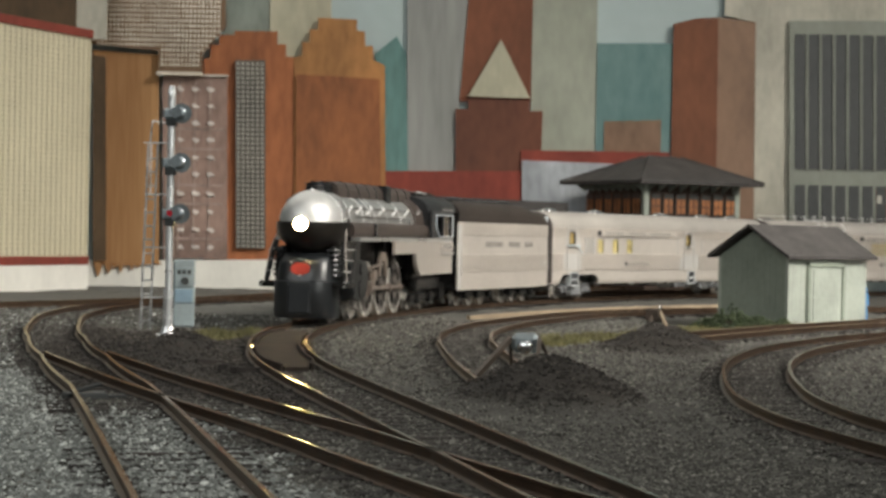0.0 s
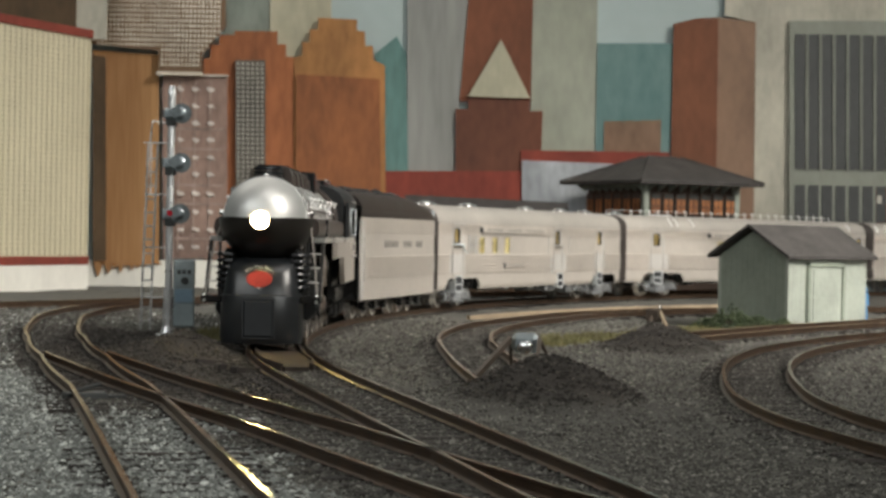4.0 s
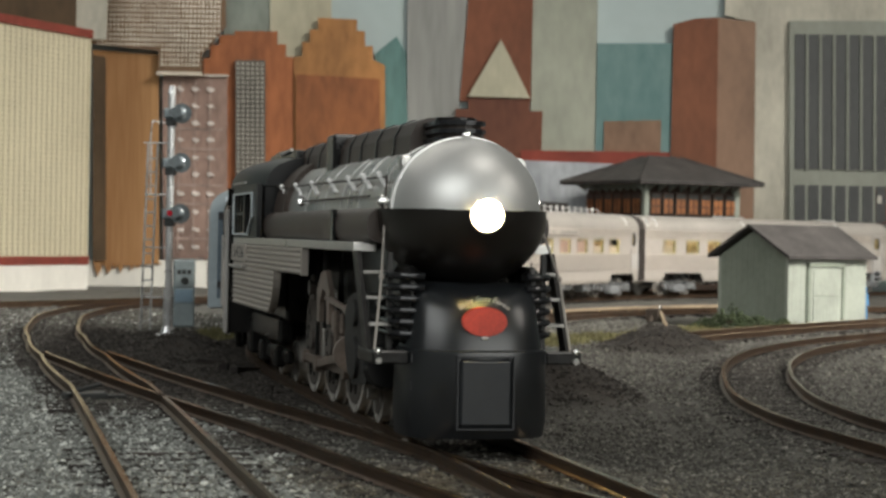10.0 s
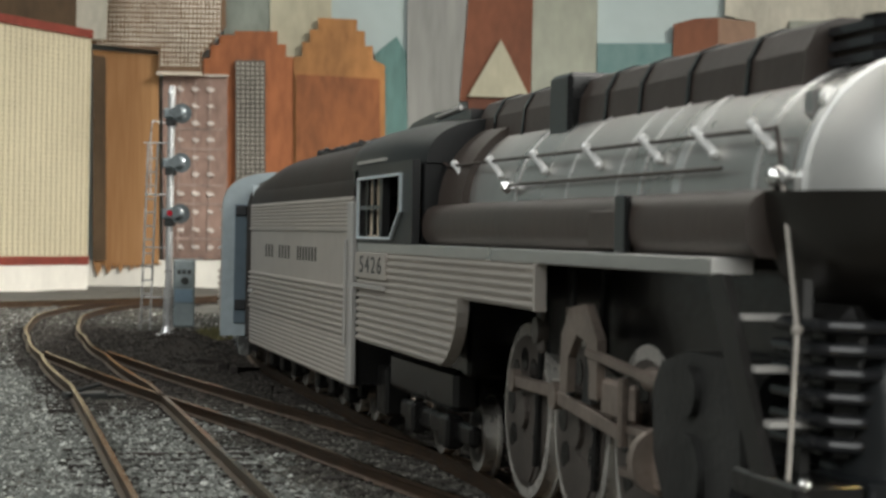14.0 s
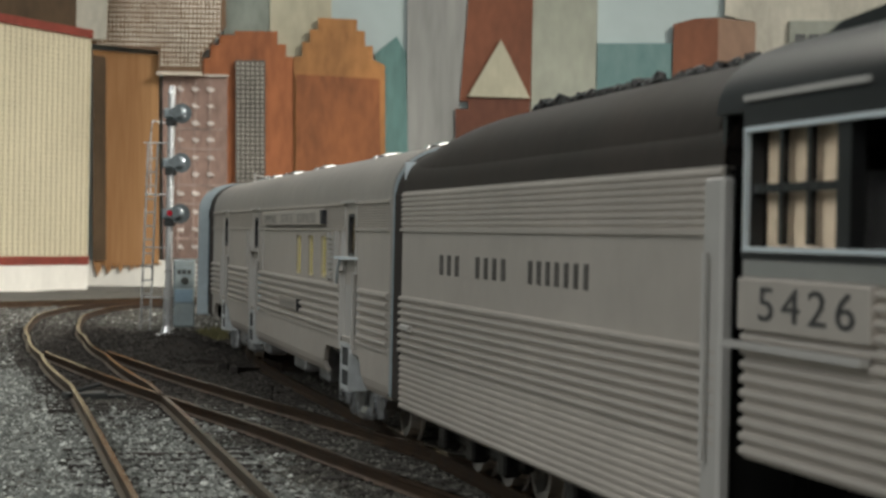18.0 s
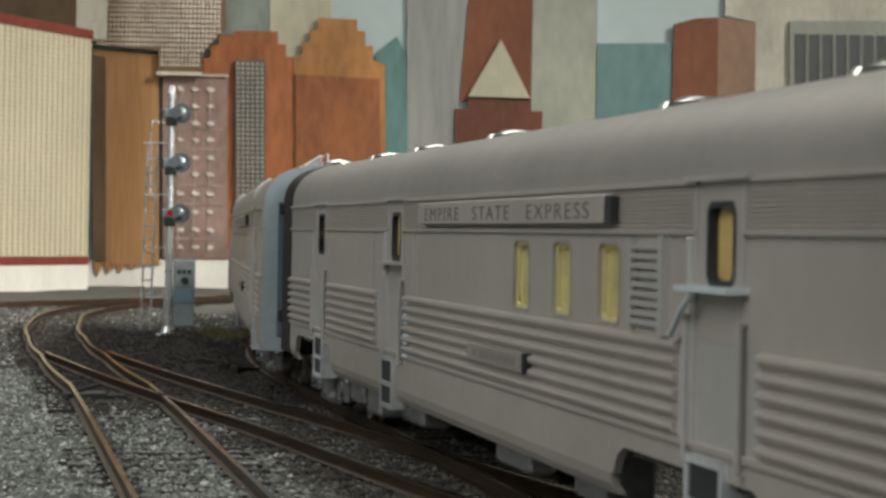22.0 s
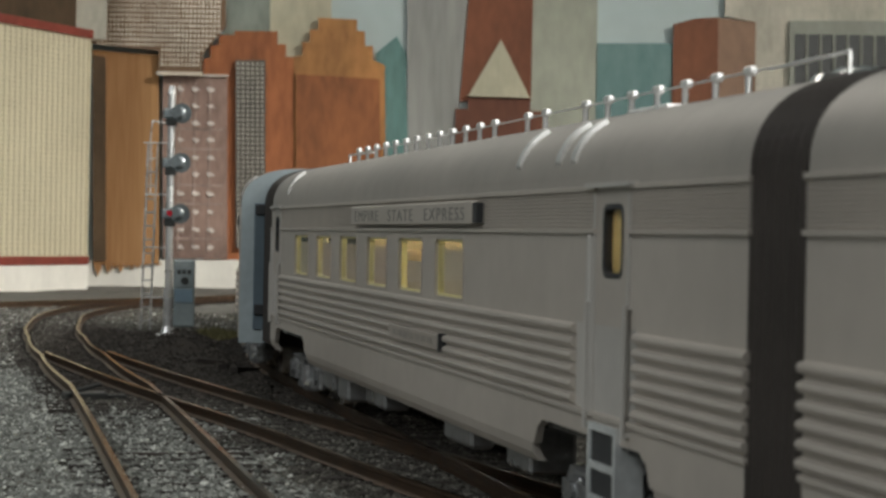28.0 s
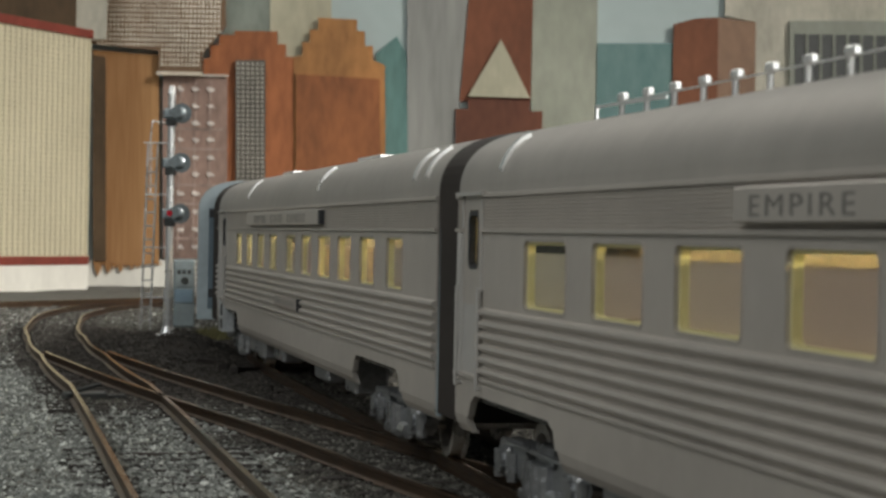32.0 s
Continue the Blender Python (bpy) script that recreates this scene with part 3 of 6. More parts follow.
def tower():
    top = thing("signal_tower", 141, 1420, -8, 30, "two-storey wooden signal tower with dark hipped roof", "building")
    part("lower_wall", box(B(), 0, 83, 0, 76, 0, 56, 0.4), TIMBERD, top)
    part("upper_wall", box(B(), 2, 81, 2, 74, 56, 80, 0.3), TIMBERD, top)
    for i in range(7):
        x = 4.5 + i * 11.0
        w = part("window", box(B(), x, x + 9.4, -0.2, 2.0, 59.5, 75, 0.2), TIMBERD, top)
        part("pane", box(B(), x + 1.2, x + 8.2, -0.6, -0.2, 60.5, 74), AMBER, w)
        part("top_light", box(B(), x + 1.0, x + 8.4, -0.85, -0.55, 70.6, 74.2), BLACKW, w)
        part("glazing_bar", box(B(), x + 1.0, x + 8.4, -0.95, -0.5, 65.0, 65.7), TIMBERD, w)
        part("mullion", box(B(), x + 4.3, x + 5.1, -0.9, -0.5, 60.5, 74), TIMBERD, w)
    for i in range(6):
        y = 5 + i * 11.6
        w = part("window", box(B(), -0.2, 2.0, y, y + 9.8, 59.5, 75, 0.2), TIMBERD, top)
        part("pane", box(B(), -0.6, -0.2, y + 1.2, y + 8.6, 60.5, 74), AMBER, w)
        part("top_light", box(B(), -0.85, -0.55, y + 1.0, y + 8.8, 70.6, 74.2), BLACKW, w)
        part("mullion", box(B(), -0.9, -0.5, y + 4.5, y + 5.3, 60.5, 74), TIMBERD, w)
    part("corner_post", box(B(), -0.9, 3.0, -0.9, 3.0, 56, 80, 0.2), SHEDL, top)
    part("corner_post", box(B(), 79, 83.5, -0.9, 2.0, 40, 80, 0.2), SHEDL, top)
    for i in range(9):
        part("bracket", prism(B(), [(-10, 81), (0, 81), (0, 76)], "y", 2 + i * 8.8, 3.2 + i * 8.8), SHEDL, top)
        b = part("bracket", prism(B(), [(-10, 81), (0, 81), (0, 76)], "y", 0, 1.2), SHEDL, top, at=(3 + i * 9.4, 0, 0), rot=(0, 0, 90))
    bm = loft(B(), [[(-13, -13, 81), (96, -13, 81), (96, 89, 81), (-13, 89, 81)], [(-13, -13, 83.2), (96, -13, 83.2), (96, 89, 83.2), (-13, 89, 83.2)], [(28, 34, 101.8), (55, 34, 101.8), (55, 42, 101.8), (28, 42, 101.8)]])
    part("roof", bm, ROOFD, top, "dark hipped shingle roof with wide eaves")
    for a, b in (((-13, -13, 83.4), (28, 34, 102)), ((96, -13, 83.4), (55, 34, 102)), ((-13, 89, 83.4), (28, 42, 102)), ((28, 38, 102), (55, 38, 102))):
        part("ridge_cap", rod(B(), a, b, 0.9, 6), ROOFD, top)
    return top


tower()


def shed():
    top = thing("storage_shed", 152.5, 893, -4.9, 45, "grey-green wooden storage shed with dark roof and door", "shed")
    L_, W_ = 60, 37
    bm = prism(B(), [(0, 0), (W_, 0), (W_, 33), (W_ / 2, 44), (0, 33)], "x", 0.0, L_)
    part("wall", bm, SHEDG, top, "grey-green clapboard walls")
    # door side boards paler than the gable's: the brighter light is put into their colour
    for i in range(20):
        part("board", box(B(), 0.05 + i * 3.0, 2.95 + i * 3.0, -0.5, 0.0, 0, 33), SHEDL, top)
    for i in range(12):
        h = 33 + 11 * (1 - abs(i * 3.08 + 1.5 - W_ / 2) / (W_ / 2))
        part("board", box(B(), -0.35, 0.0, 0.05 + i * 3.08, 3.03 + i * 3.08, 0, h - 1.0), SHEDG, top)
    d = part("door", box(B(), 15, 40, -1.2, -0.5, 0.5, 28, 0.1), SHEDL, top, "pale boarded double door")
    for i in range(8):
        part("door_board", box(B(), 17.6 + i * 2.6, 20.0 + i * 2.6, -1.6, -1.2, 1.2, 14), SHEDL, d)
    part("door_panel", box(B(), 17.6, 38.2, -1.55, -1.2, 15, 26.8), SHEDL, d)
    for a, b, c, e in ((13, 15, 0, 30), (40, 42, 0, 30), (13, 42, 28, 30)):
        part("door_trim", box(B(), a, b, -2.0, -0.5, c, e), SHEDG, d)
    for y0, y1, z0, z1 in ((-4, W_ / 2, 31.4, 45.4), (W_ + 4, W_ / 2, 31.4, 45.4)):
        part("roof_plane", loft(B(), [[(-5, y0, z0), (L_ + 5, y0, z0), (L_ + 5, y1, z1), (-5, y1, z1)], [(-5, y0, z0 + 1.3), (L_ + 5, y0, z0 + 1.3), (L_ + 5, y1, z1 + 1.3), (-5, y1, z1 + 1.3)]]), ROOFD, top, "dark felt roof")
    for x, y in ((-0.6, -0.6), (L_ - 0.8, -0.6), (-0.6, W_ - 0.8)):
        part("corner_trim", box(B(), x, x + 1.6, y, y + 1.6, 0, 32), SHEDL, top)
    return top


shed()


def figure():
    bm = cyl(B(), "z", (0, 0, 5), 1.7, 9, 10, r2=1.3)
    cyl(bm, "z", (0, 0, 12), 2.2, 6, 12, r2=1.6)
    ball(bm, (0, 0, 16.6), 1.4, sub=2)
    ob = part("worker_figure", bm, BLUEF, None, at=(200, 958, -4.2))
    tagged(ob, "tiny blue painted figurine standing beside the shed", "figurine")


figure()


def signal():
    top = thing("signal_mast", -92.8, 686, -3, 0, "silver three-head signal mast with ladder", "signal")
    part("base", cyl(box(B(), -3.8, 3.8, -3.8, 3.8, 0, 2.0, 0.4), "z", (0, 0, 3.4), 2.6, 2.6, 14, r2=1.6), ALUM, top, "square concrete-grey base")
    part("mast", cyl(cyl(B(), "z", (0, 0, 43), 1.25, 82, 14), "z", (0, 0, 10), 1.7, 14, 14), ALUM, top, "silver painted mast", smooth=True)
    part("finial", cyl(B(), "z", (0, 0, 84.5), 1.5, 3, 12, r2=0.9), ALUM, top)
    for z, lens in ((76.5, SIGH), (59.8, SIGH), (42.6, LENSR)):
        hd = part("signal_head", ball(cyl(B(), "y", (3.7, -2.2, z), 3.35, 0.6, 28), (3.2, -1.2, z), 2.7, 1, 0.9, 1), SIGH, top, "round searchlight signal head", smooth=True)
        part("hood", cyl(B(), "y", (2.0, -4.0, z + 0.2), 1.9, 2.6, 16, r2=1.5), SIGH, hd)
        part("lamp_case", box(B(), -2.6, 1.6, -2.2, 2.2, z - 1.8, z + 1.7, 0.5), SIGD, hd)
        part("lens", cyl(B(), "y", (0.6, -5.4, z + 0.1), 1.0, 0.3, 14), lens, hd)
        part("bracket", box(B(), -1.8, 1.8, -1.8, 1.8, z - 4.2, z - 1.6, 0.3), BLACKW, top)
    bm = B()
    for x in (-8.6, -5.4):
        rod(bm, (x - 1.0, 2, 3), (x + 0.6, 2, 66), 0.36)
    ld = part("ladder", bm, ALUM, top, "thin silver ladder")
    for i in range(13):
        part("rung", rod(B(), (-9.6 + i * 0.11, 2, 6 + i * 4.6), (-6.0 + i * 0.11, 2, 6 + i * 4.6), 0.3, 5), ALUM, ld)
    for z in (14, 31, 49, 66.5):
        part("stand_off", rod(rod(B(), (-8.0, 2, z), (0, 0.5, z), 0.3), (-8, 2, z), (-8, -2, z), 0.3), ALUM, top)
    bm = rod(B(), (-6.5, -2, 66.5), (-6.5, -2, 49), 0.25)
    rod(bm, (-6.2, -2, 73.8), (-1, 0, 73.2), 0.25), rod(bm, (-6.2, -2, 73.8), (-6.8, -2, 66.5), 0.25), rod(bm, (-8.8, 2, 66.5), (-8.8, -2, 66.5), 0.25)
    part("hand_hoop", bm, ALUM, top)
    return top


signal()


def relay_box():
    top = thing("relay_cabinet", -99.6, 780, -3.2, 8, "grey relay cabinet with blue lower door", "cabinet")
    part("body", box(B(), -4.2, 4.2, -2.6, 2.6, 0, 26, 0.6), CABG, top)
    part("upper_panel", box(B(), -3.4, 3.4, -3.0, -2.6, 15.5, 23, 0.1), CABG, top)
    part("lower_door", box(B(), -3.4, 3.4, -3.0, -2.6, 9.5, 14.6, 0.1), CABB, top, "blue panel")
    part("dial", cyl(B(), "y", (0.3, -3.2, 17.8), 1.5, 0.6, 14), BLACKW, top)
    bm = B()
    for i in range(3):
        box(bm, -2.6 + i * 1.9, -1.3 + i * 1.9, -3.12, -3.0, 20.4, 22.0)
    part("writing_bar", bm, LETTER_B, top)
    return top


LETTER_B = mat("black_writing", (0.03, 0.03, 0.03), 0.6, var=0.1, scale=60)
relay_box()


def bumper(x, y, z, rz, label, head=True, run_in=34):
    top = thing("track_bumper", x, y, z, rz, label, "bumper")
    for s in (-1, 1):
        part("bent_rail", loft(B(), [[(s * (8.0 if head else 5.0) + a, -run_in, b) for a, b in ((-0.5, -1), (0.5, -1), (0.5, 0.6), (-0.5, 0.6))], [(s * 3.9 + a, -1, b) for a, b in ((-0.5, 8.5), (0.5, 8.5), (0.5, 10.1), (-0.5, 10.1))]]), RUSTY, top)
        part("rear_stay", rod(B(), (s * 3.9, 0, 9), (s * 6.0, 14, 0), 0.5, 6), RUSTY, top)
    if head:
        hd = part("buffer_head", box(B(), -3.8, 3.8, -1.8, 2.4, 5.8, 11.0, 1.5), SIGD, top, "dull silver cast buffer block")
        part("buffer_lens", ball(B(), (0.3, -2.0, 7.4), 2.3, 1, 0.5, 0.8), CHROME_B, hd, smooth=True)
    return top


CHROME_B = mat("polished_metal", (0.8, 0.82, 0.84), 0.15, metal=1.0, var=0.05, scale=60)
bumper(22.0, 528, -2.0, -12, "rusty bent-rail track bumper with silver buffer block")


def bumper_post():
    top = thing("bumper_post", 82.5, 766, -4.6, -28, "small dark track bumper with one tan painted leg", "bumper")
    part("front_leg", rod(B(), (-0.5, 0, 12.4), (7.5, -4.5, 0), 0.75, 8), WOODY, top, "tan painted leg")
    part("rear_leg", rod(B(), (-1.5, 0, 12.2), (-8.0, 3.5, 0), 0.9, 8), RUSTY, top)
    part("cross_leg", rod(B(), (-2.5, 0, 11.5), (-3.5, -6.5, 0), 0.9, 8), RUSTY, top)
    part("buffer_beam", box(B(), -5.2, 0.6, -1.8, 1.6, 7.6, 12.6, 0.6), RUSTY, top)
    part("cap", ball(B(), (0.4, -0.4, 12.8), 0.8, sub=1), CHROME_B, top)


bumper_post()


def switch_gear():
    top = thing("switch_throw", -75.7, 431, -2.4, 25, "small black turnout throw beside the outer track", "switch")
    part("throw_base", box(B(), -4.5, 4.5, -2.2, 2.2, 0, 1.6, 0.3), BLACKW, top)
    part("throw_lever", rod(B(), (-3, 0, 1.5), (3.5, 0.5, 3.2), 0.5, 8), BLACKW, top)
    part("throw_bar", box(B(), 4, 9, -0.6, 0.6, 0.2, 0.9, 0.1), BLACKW, top)
    for x, y, a, n in ((-50.5, 525, 62, 6), (-63.5, 556, 20, 4), (-58, 540, 95, 4)):
        tagged(part("loose_tie", box(B(), -n, n, -1.3, 1.3, 0, 1.8, 0.25), TIE, None, at=(x, y, ground_z(x, y) - 0.4), rot=(0, 4, a)), "loose dark wooden tie lying on the ballast", "tie", "loose ties by the signal")


switch_gear()


def plank():
    pts = spline([(12.6, 942), (36, 995), (64, 1050), (110, 1118), (163, 1176), (230, 1232)], 8)
    bm, rings = B(), []
    for i, q in enumerate(pts):
        t = (pts[min(i + 1, len(pts) - 1)] - pts[max(i - 1, 0)]).normalized()
        n = Vector((-t.y, t.x))
        rings.append([(q.x + n.x * a, q.y + n.y * a, z) for a, z in ((-0.9, -5.6), (0.9, -5.6), (0.9, -3.1), (-0.9, -3.1))])
    tagged(part("wooden_strip", loft(bm, rings), WOODY), "pale bare wooden strip beside the curved track", "plank")


plank()


# ---- stones, grass and bushes ----
def islands_mat(name, a, b, rough=0.85):
    m, t, p = nodes_of(name)
    g, r = t.nodes.new("ShaderNodeNewGeometry"), t.nodes.new("ShaderNodeValToRGB")
    t.links.new(g.outputs["Random Per Island"], r.inputs[0])
    r.color_ramp.elements[0].color, r.color_ramp.elements[1].color = (*a, 1), (*b, 1)
    e = r.color_ramp.elements.new(0.86)
    e.color = tuple(0.5 * (x + y) for x, y in zip(a, b)) + (1,)
    e = r.color_ramp.elements.new(0.6)
    e.color = tuple(0.75 * x + 0.25 * y for x, y in zip(a, b)) + (1,)
    t.links.new(r.outputs[0], p.inputs["Base Color"])
    p.inputs["Roughness"].default_value = rough
    return m


GREYST = islands_mat("pale_grey_chips", (0.15, 0.16, 0.146), (0.80, 0.82, 0.77))
HEAPST = islands_mat("black_cinders", (0.02, 0.017, 0.014), (0.12, 0.106, 0.09))
BROWNST = islands_mat("dark_brown_chips", (0.05, 0.047, 0.04), (0.29, 0.28, 0.245))
_oct_v = np.array([(1, 0, 0), (-1, 0, 0), (0, 1, 0), (0, -1, 0), (0, 0, 1), (0, 0, -1)], float)
_oct_f = np.array([(0, 2, 4), (2, 1, 4), (1, 3, 4), (3, 0, 4), (2, 0, 5), (1, 2, 5), (3, 1, 5), (0, 3, 5)])


def chips(name, places, sizes, material, label, sink=0.3):
    """Many small angular stones in one mesh."""
    rng = np.random.default_rng(4)
    n = len(places)
    v = _oct_v[None] * rng.uniform(0.55, 1.1, (n, 6, 1)) * np.array(sizes)[:, None, None]
    a = rng.uniform(0, 6.28, n)
    c, s = np.cos(a)[:, None], np.sin(a)[:, None]
    v = np.stack((v[..., 0] * c - v[..., 1] * s, v[..., 0] * s + v[..., 1] * c, v[..., 2] * 0.75), -1)
    b = rng.uniform(-0.9, 0.9, n)
    c, s = np.cos(b)[:, None], np.sin(b)[:, None]
    v = np.stack((v[..., 0], v[..., 1] * c - v[..., 2] * s, v[..., 1] * s + v[..., 2] * c), -1)
    v += np.array(places)[:, None, :]
    f = (_oct_f[None] + 6 * np.arange(n)[:, None, None]).reshape(-1, 3)
    me = bpy.data.meshes.new(name)
    me.from_pydata((v.reshape(-1, 3) * MM).tolist(), [], f.tolist())
    me.materials.append(material)
    return tagged(new(name, me), label, "gravel", kind="stuff")


_railtree = kdtree.KDTree(2 * sum(len(l) for l in LINES))
_n = 0
for _ln in LINES:
    for _sd in (-8.7, 8.7):
        for _q in offset_line(_ln, _sd):
            _railtree.insert((_q.x, _q.y, 0), _n)
            _n += 1
_railtree.balance()


def scatter():
    rnd = random.Random(9)
    grey, gs, brown, bs, heap, hs = [], [], [], [], [], []
    tries = 0
    while tries < 170000:
        tries += 1
        y = 235 + (rnd.random() ** 1.7) * 700
        x = rnd.uniform(-0.235, 0.235) * y
        if _railtree.find((x, y, 0))[2] < 1.3:
            continue
        d = near_track(x, y)
        r = rnd.uniform(0.28, 0.62) * (1.0 if rnd.random() < 0.93 else 1.7) * (1 + max(0, y - 500) / 900)
        pale = pale_share(x, y)
        z = ground_z(x, y) + (r * 0.25 if d > 14 else 0.55 * rnd.random() - 0.1)
        if pale < 0.15 + 0.1 * rnd.random():
            heap.append((x, y, z)), hs.append(r)
        elif pale > 0.40 + 0.45 * rnd.random():
            grey.append((x, y, z)), gs.append(r)
        else:
            brown.append((x, y, z)), bs.append(r * 0.85)
    chips("ballast_gravel", grey, gs, GREYST, "pale grey ballast chips between the rails")
    chips("cinder_heap", heap, hs, HEAPST, "dark cinders heaped in low mounds")
    chips("dark_gravel", brown, bs, BROWNST, "dark brown cinder ballast chips")


scatter()


def tufts(name, spots, blades, height, material, label, category, seed):
    """Clumps of thin blades or leaves."""
    rnd = random.Random(seed)
    verts, faces = [], []
    for x, y, rx, ry in spots:
        for _ in range(blades):
            a, q = rnd.uniform(0, 6.28), math.sqrt(rnd.random())
            px, py = x + rx * q * math.cos(a), y + ry * q * math.sin(a)
            z = ground_z(px, py) - 0.3
            h = height * rnd.uniform(0.4, 1.1) * (1.1 - 0.6 * q)
            w, t = rnd.uniform(0.25, 0.6), rnd.uniform(0, 6.28)
            lx, ly = rnd.uniform(-1, 1) * h * 0.5, rnd.uniform(-1, 1) * h * 0.5
            n = len(verts)
            verts += [(px - w * math.cos(t), py - w * math.sin(t), z), (px + w * math.cos(t), py + w * math.sin(t), z), (px + lx, py + ly, z + h)]
            faces.append((n, n + 1, n + 2))
    me = bpy.data.meshes.new(name)
    me.from_pydata([(a * MM, b * MM, c * MM) for a, b, c in verts], [], faces)
    me.materials.append(material)
    return tagged(new(name, me), label, category, kind="stuff")


tufts("grass", [(90, 792, 16, 22), (70, 770, 14, 22), (48, 770, 10, 25), (62, 790, 12, 30), (78, 810, 14, 25), (100, 850, 16, 25), (-80, 705, 9, 28), (-70, 720, 8, 24), (-84, 740, 8, 24), (128, 860, 10, 12), (40, 740, 6, 12), (110, 868, 14, 16), (145, 858, 10, 8)], 520, 4.2, GRASS, "clumps of yellow-green static grass", "grass", 1)


def bush(x, y, r, h, seed):
    rnd = random.Random(seed)
    top = thing("bush", x, y, ground_z(x, y) - 0.4, 0, "low dark green foam-foliage bush", "bush", "bushes by the shed")
    part("stem", rod(rod(B(), (0, 0, 0), (0.6, 0, h * 0.6), 0.7, 6), (0, 0, 0.5), (-1.5, 0.6, h * 0.5), 0.5, 6), TIMBERD, top)
    bm = B()
    for _ in range(260):
        a, q = rnd.uniform(0, 6.28), math.sqrt(rnd.random())
        px, py = r * q * math.cos(a), r * q * math.sin(a)
        pz = h * (0.15 + rnd.random() * (1 - 0.7 * q))
        bmesh.ops.create_icosphere(bm, subdivisions=1, radius=rnd.uniform(0.5, 1.2), matrix=Matrix.Translation((px, py, pz)) @ Euler((rnd.uniform(0, 3), rnd.uniform(0, 3), 0)).to_matrix().to_4x4() @ Matrix.Diagonal((1, rnd.uniform(0.4, 1), rnd.uniform(0.3, 0.8), 1)))
    part("foliage", bm, BUSH, top, "dense dark leaf clumps")


bush(126, 884, 10, 11, 1), bush(137, 876, 8, 8, 2), bush(116, 890, 7, 6, 3), bush(146, 868, 6, 6, 4)

# ---- train colours ----
def muted(name):
    """Dull interior panels, each of another tint."""
    m, t, b = nodes_of(name)
    oi, ramp = t.nodes.new("ShaderNodeObjectInfo"), t.nodes.new("ShaderNodeValToRGB")
    t.links.new(oi.outputs["Random"], ramp.inputs[0])
    e = ramp.color_ramp.elements
    e[0].color, e[1].color = (0.72, 0.50, 0.42, 1), (0.66, 0.62, 0.46, 1)
    e.new(0.35).color = (0.68, 0.52, 0.42, 1)
    e.new(0.7).color = (0.74, 0.60, 0.46, 1)
    n, mx = t.nodes.new("ShaderNodeTexNoise"), t.nodes.new("ShaderNodeMix")
    n.inputs["Scale"].default_value = 130
    mx.data_type, mx.blend_type = "RGBA", "MULTIPLY"
    mx.inputs["Factor"].default_value = 0.5
    t.links.new(ramp.outputs[0], mx.inputs["A"]), t.links.new(n.outputs[0], mx.inputs["B"])
    t.links.new(mx.outputs["Result"], b.inputs["Base Color"])
    b.inputs["Roughness"].default_value = 0.6
    return m


STEEL = mat("fluted_steel", (0.515, 0.475, 0.43), 0.42, metal=0.3, var=0.07, scale=25, bump=0.08, bscale=500)
STEELR = mat("silver_roof", (0.42, 0.394, 0.36), 0.48, metal=0.3, var=0.08, scale=25, bump=0.1, bscale=500)
DOORM = mat("silver_door", (0.53, 0.515, 0.49), 0.42, metal=0.25, var=0.07, scale=30)
SILVER = mat("bright_silver", (0.64, 0.635, 0.615), 0.3, metal=0.8, var=0.06, scale=30, bump=0.05, bscale=400)
BRIGHTM = mat("polished_plating", (0.96, 0.96, 0.95), 0.3, metal=0.75, var=0.03, scale=60)
DOME = mat("satin_silver_nose", (0.78, 0.78, 0.76), 0.5, metal=0.75, var=0.04, scale=40, rvar=0.06)
YELP = mat("dull_yellow_panel", (0.66, 0.58, 0.27), 0.6, var=0.2, scale=160)
AMBERB = mat("amber_door_blind", (0.60, 0.44, 0.17), 0.6, var=0.15, scale=120)
CHROME = mat("chrome", (0.92, 0.92, 0.91), 0.15, metal=0.95, var=0.04, scale=60)
TRUCKM = mat("silver_truck", (0.36, 0.37, 0.38), 0.28, metal=0.8, var=0.25, scale=90, bump=0.4)
BLACK = mat("satin_black", (0.0095, 0.0092, 0.009), 0.25, var=0.2, scale=40, bump=0.1, bscale=500)
GLOSSB = mat("semi_gloss_black", (0.013, 0.0135, 0.014), 0.22, var=0.2, scale=40)
DARKR = mat("dark_brown_casing", (0.062, 0.048, 0.041), 0.42, var=0.15, scale=30, bump=0.1, bscale=500)
DIAPHB = mat("blue_grey_diaphragm", (0.15, 0.20, 0.24), 0.35, metal=0.3, var=0.1, scale=60)
DIAPH = mat("dark_brown_diaphragm", (0.036, 0.03, 0.027), 0.5, var=0.15, scale=60)
RUBBER = mat("black_rubber", (0.03, 0.032, 0.035), 0.5, var=0.2, scale=60)
ENDM = mat("pale_car_end", (0.72, 0.80, 0.84), 0.45, metal=0.2, var=0.06, scale=40)
ENDF = mat("blue_grey_end_wall", (0.40, 0.47, 0.50), 0.5, metal=0.2, var=0.1, scale=60)
STEPM = mat("silver_step", (0.64, 0.67, 0.68), 0.32, metal=0.35, var=0.2, scale=90)
GEAR = mat("brown_valve_gear", (0.25, 0.205, 0.175), 0.36, metal=0.45, var=0.25, scale=120)
FINB = mat("polished_black", (0.022, 0.023, 0.025), 0.2, var=0.15, scale=40)
FRONTB = mat("front_shroud_black", (0.014, 0.016, 0.018), 0.32, var=0.2, scale=40, spec=0.8)
DECK = mat("dull_brown_black_deck", (0.034, 0.027, 0.023), 0.55, var=0.25, scale=40, spec=0.3)
CABM = mat("dull_cab_black", (0.015, 0.016, 0.017), 0.38, var=0.2, scale=40, spec=0.5)
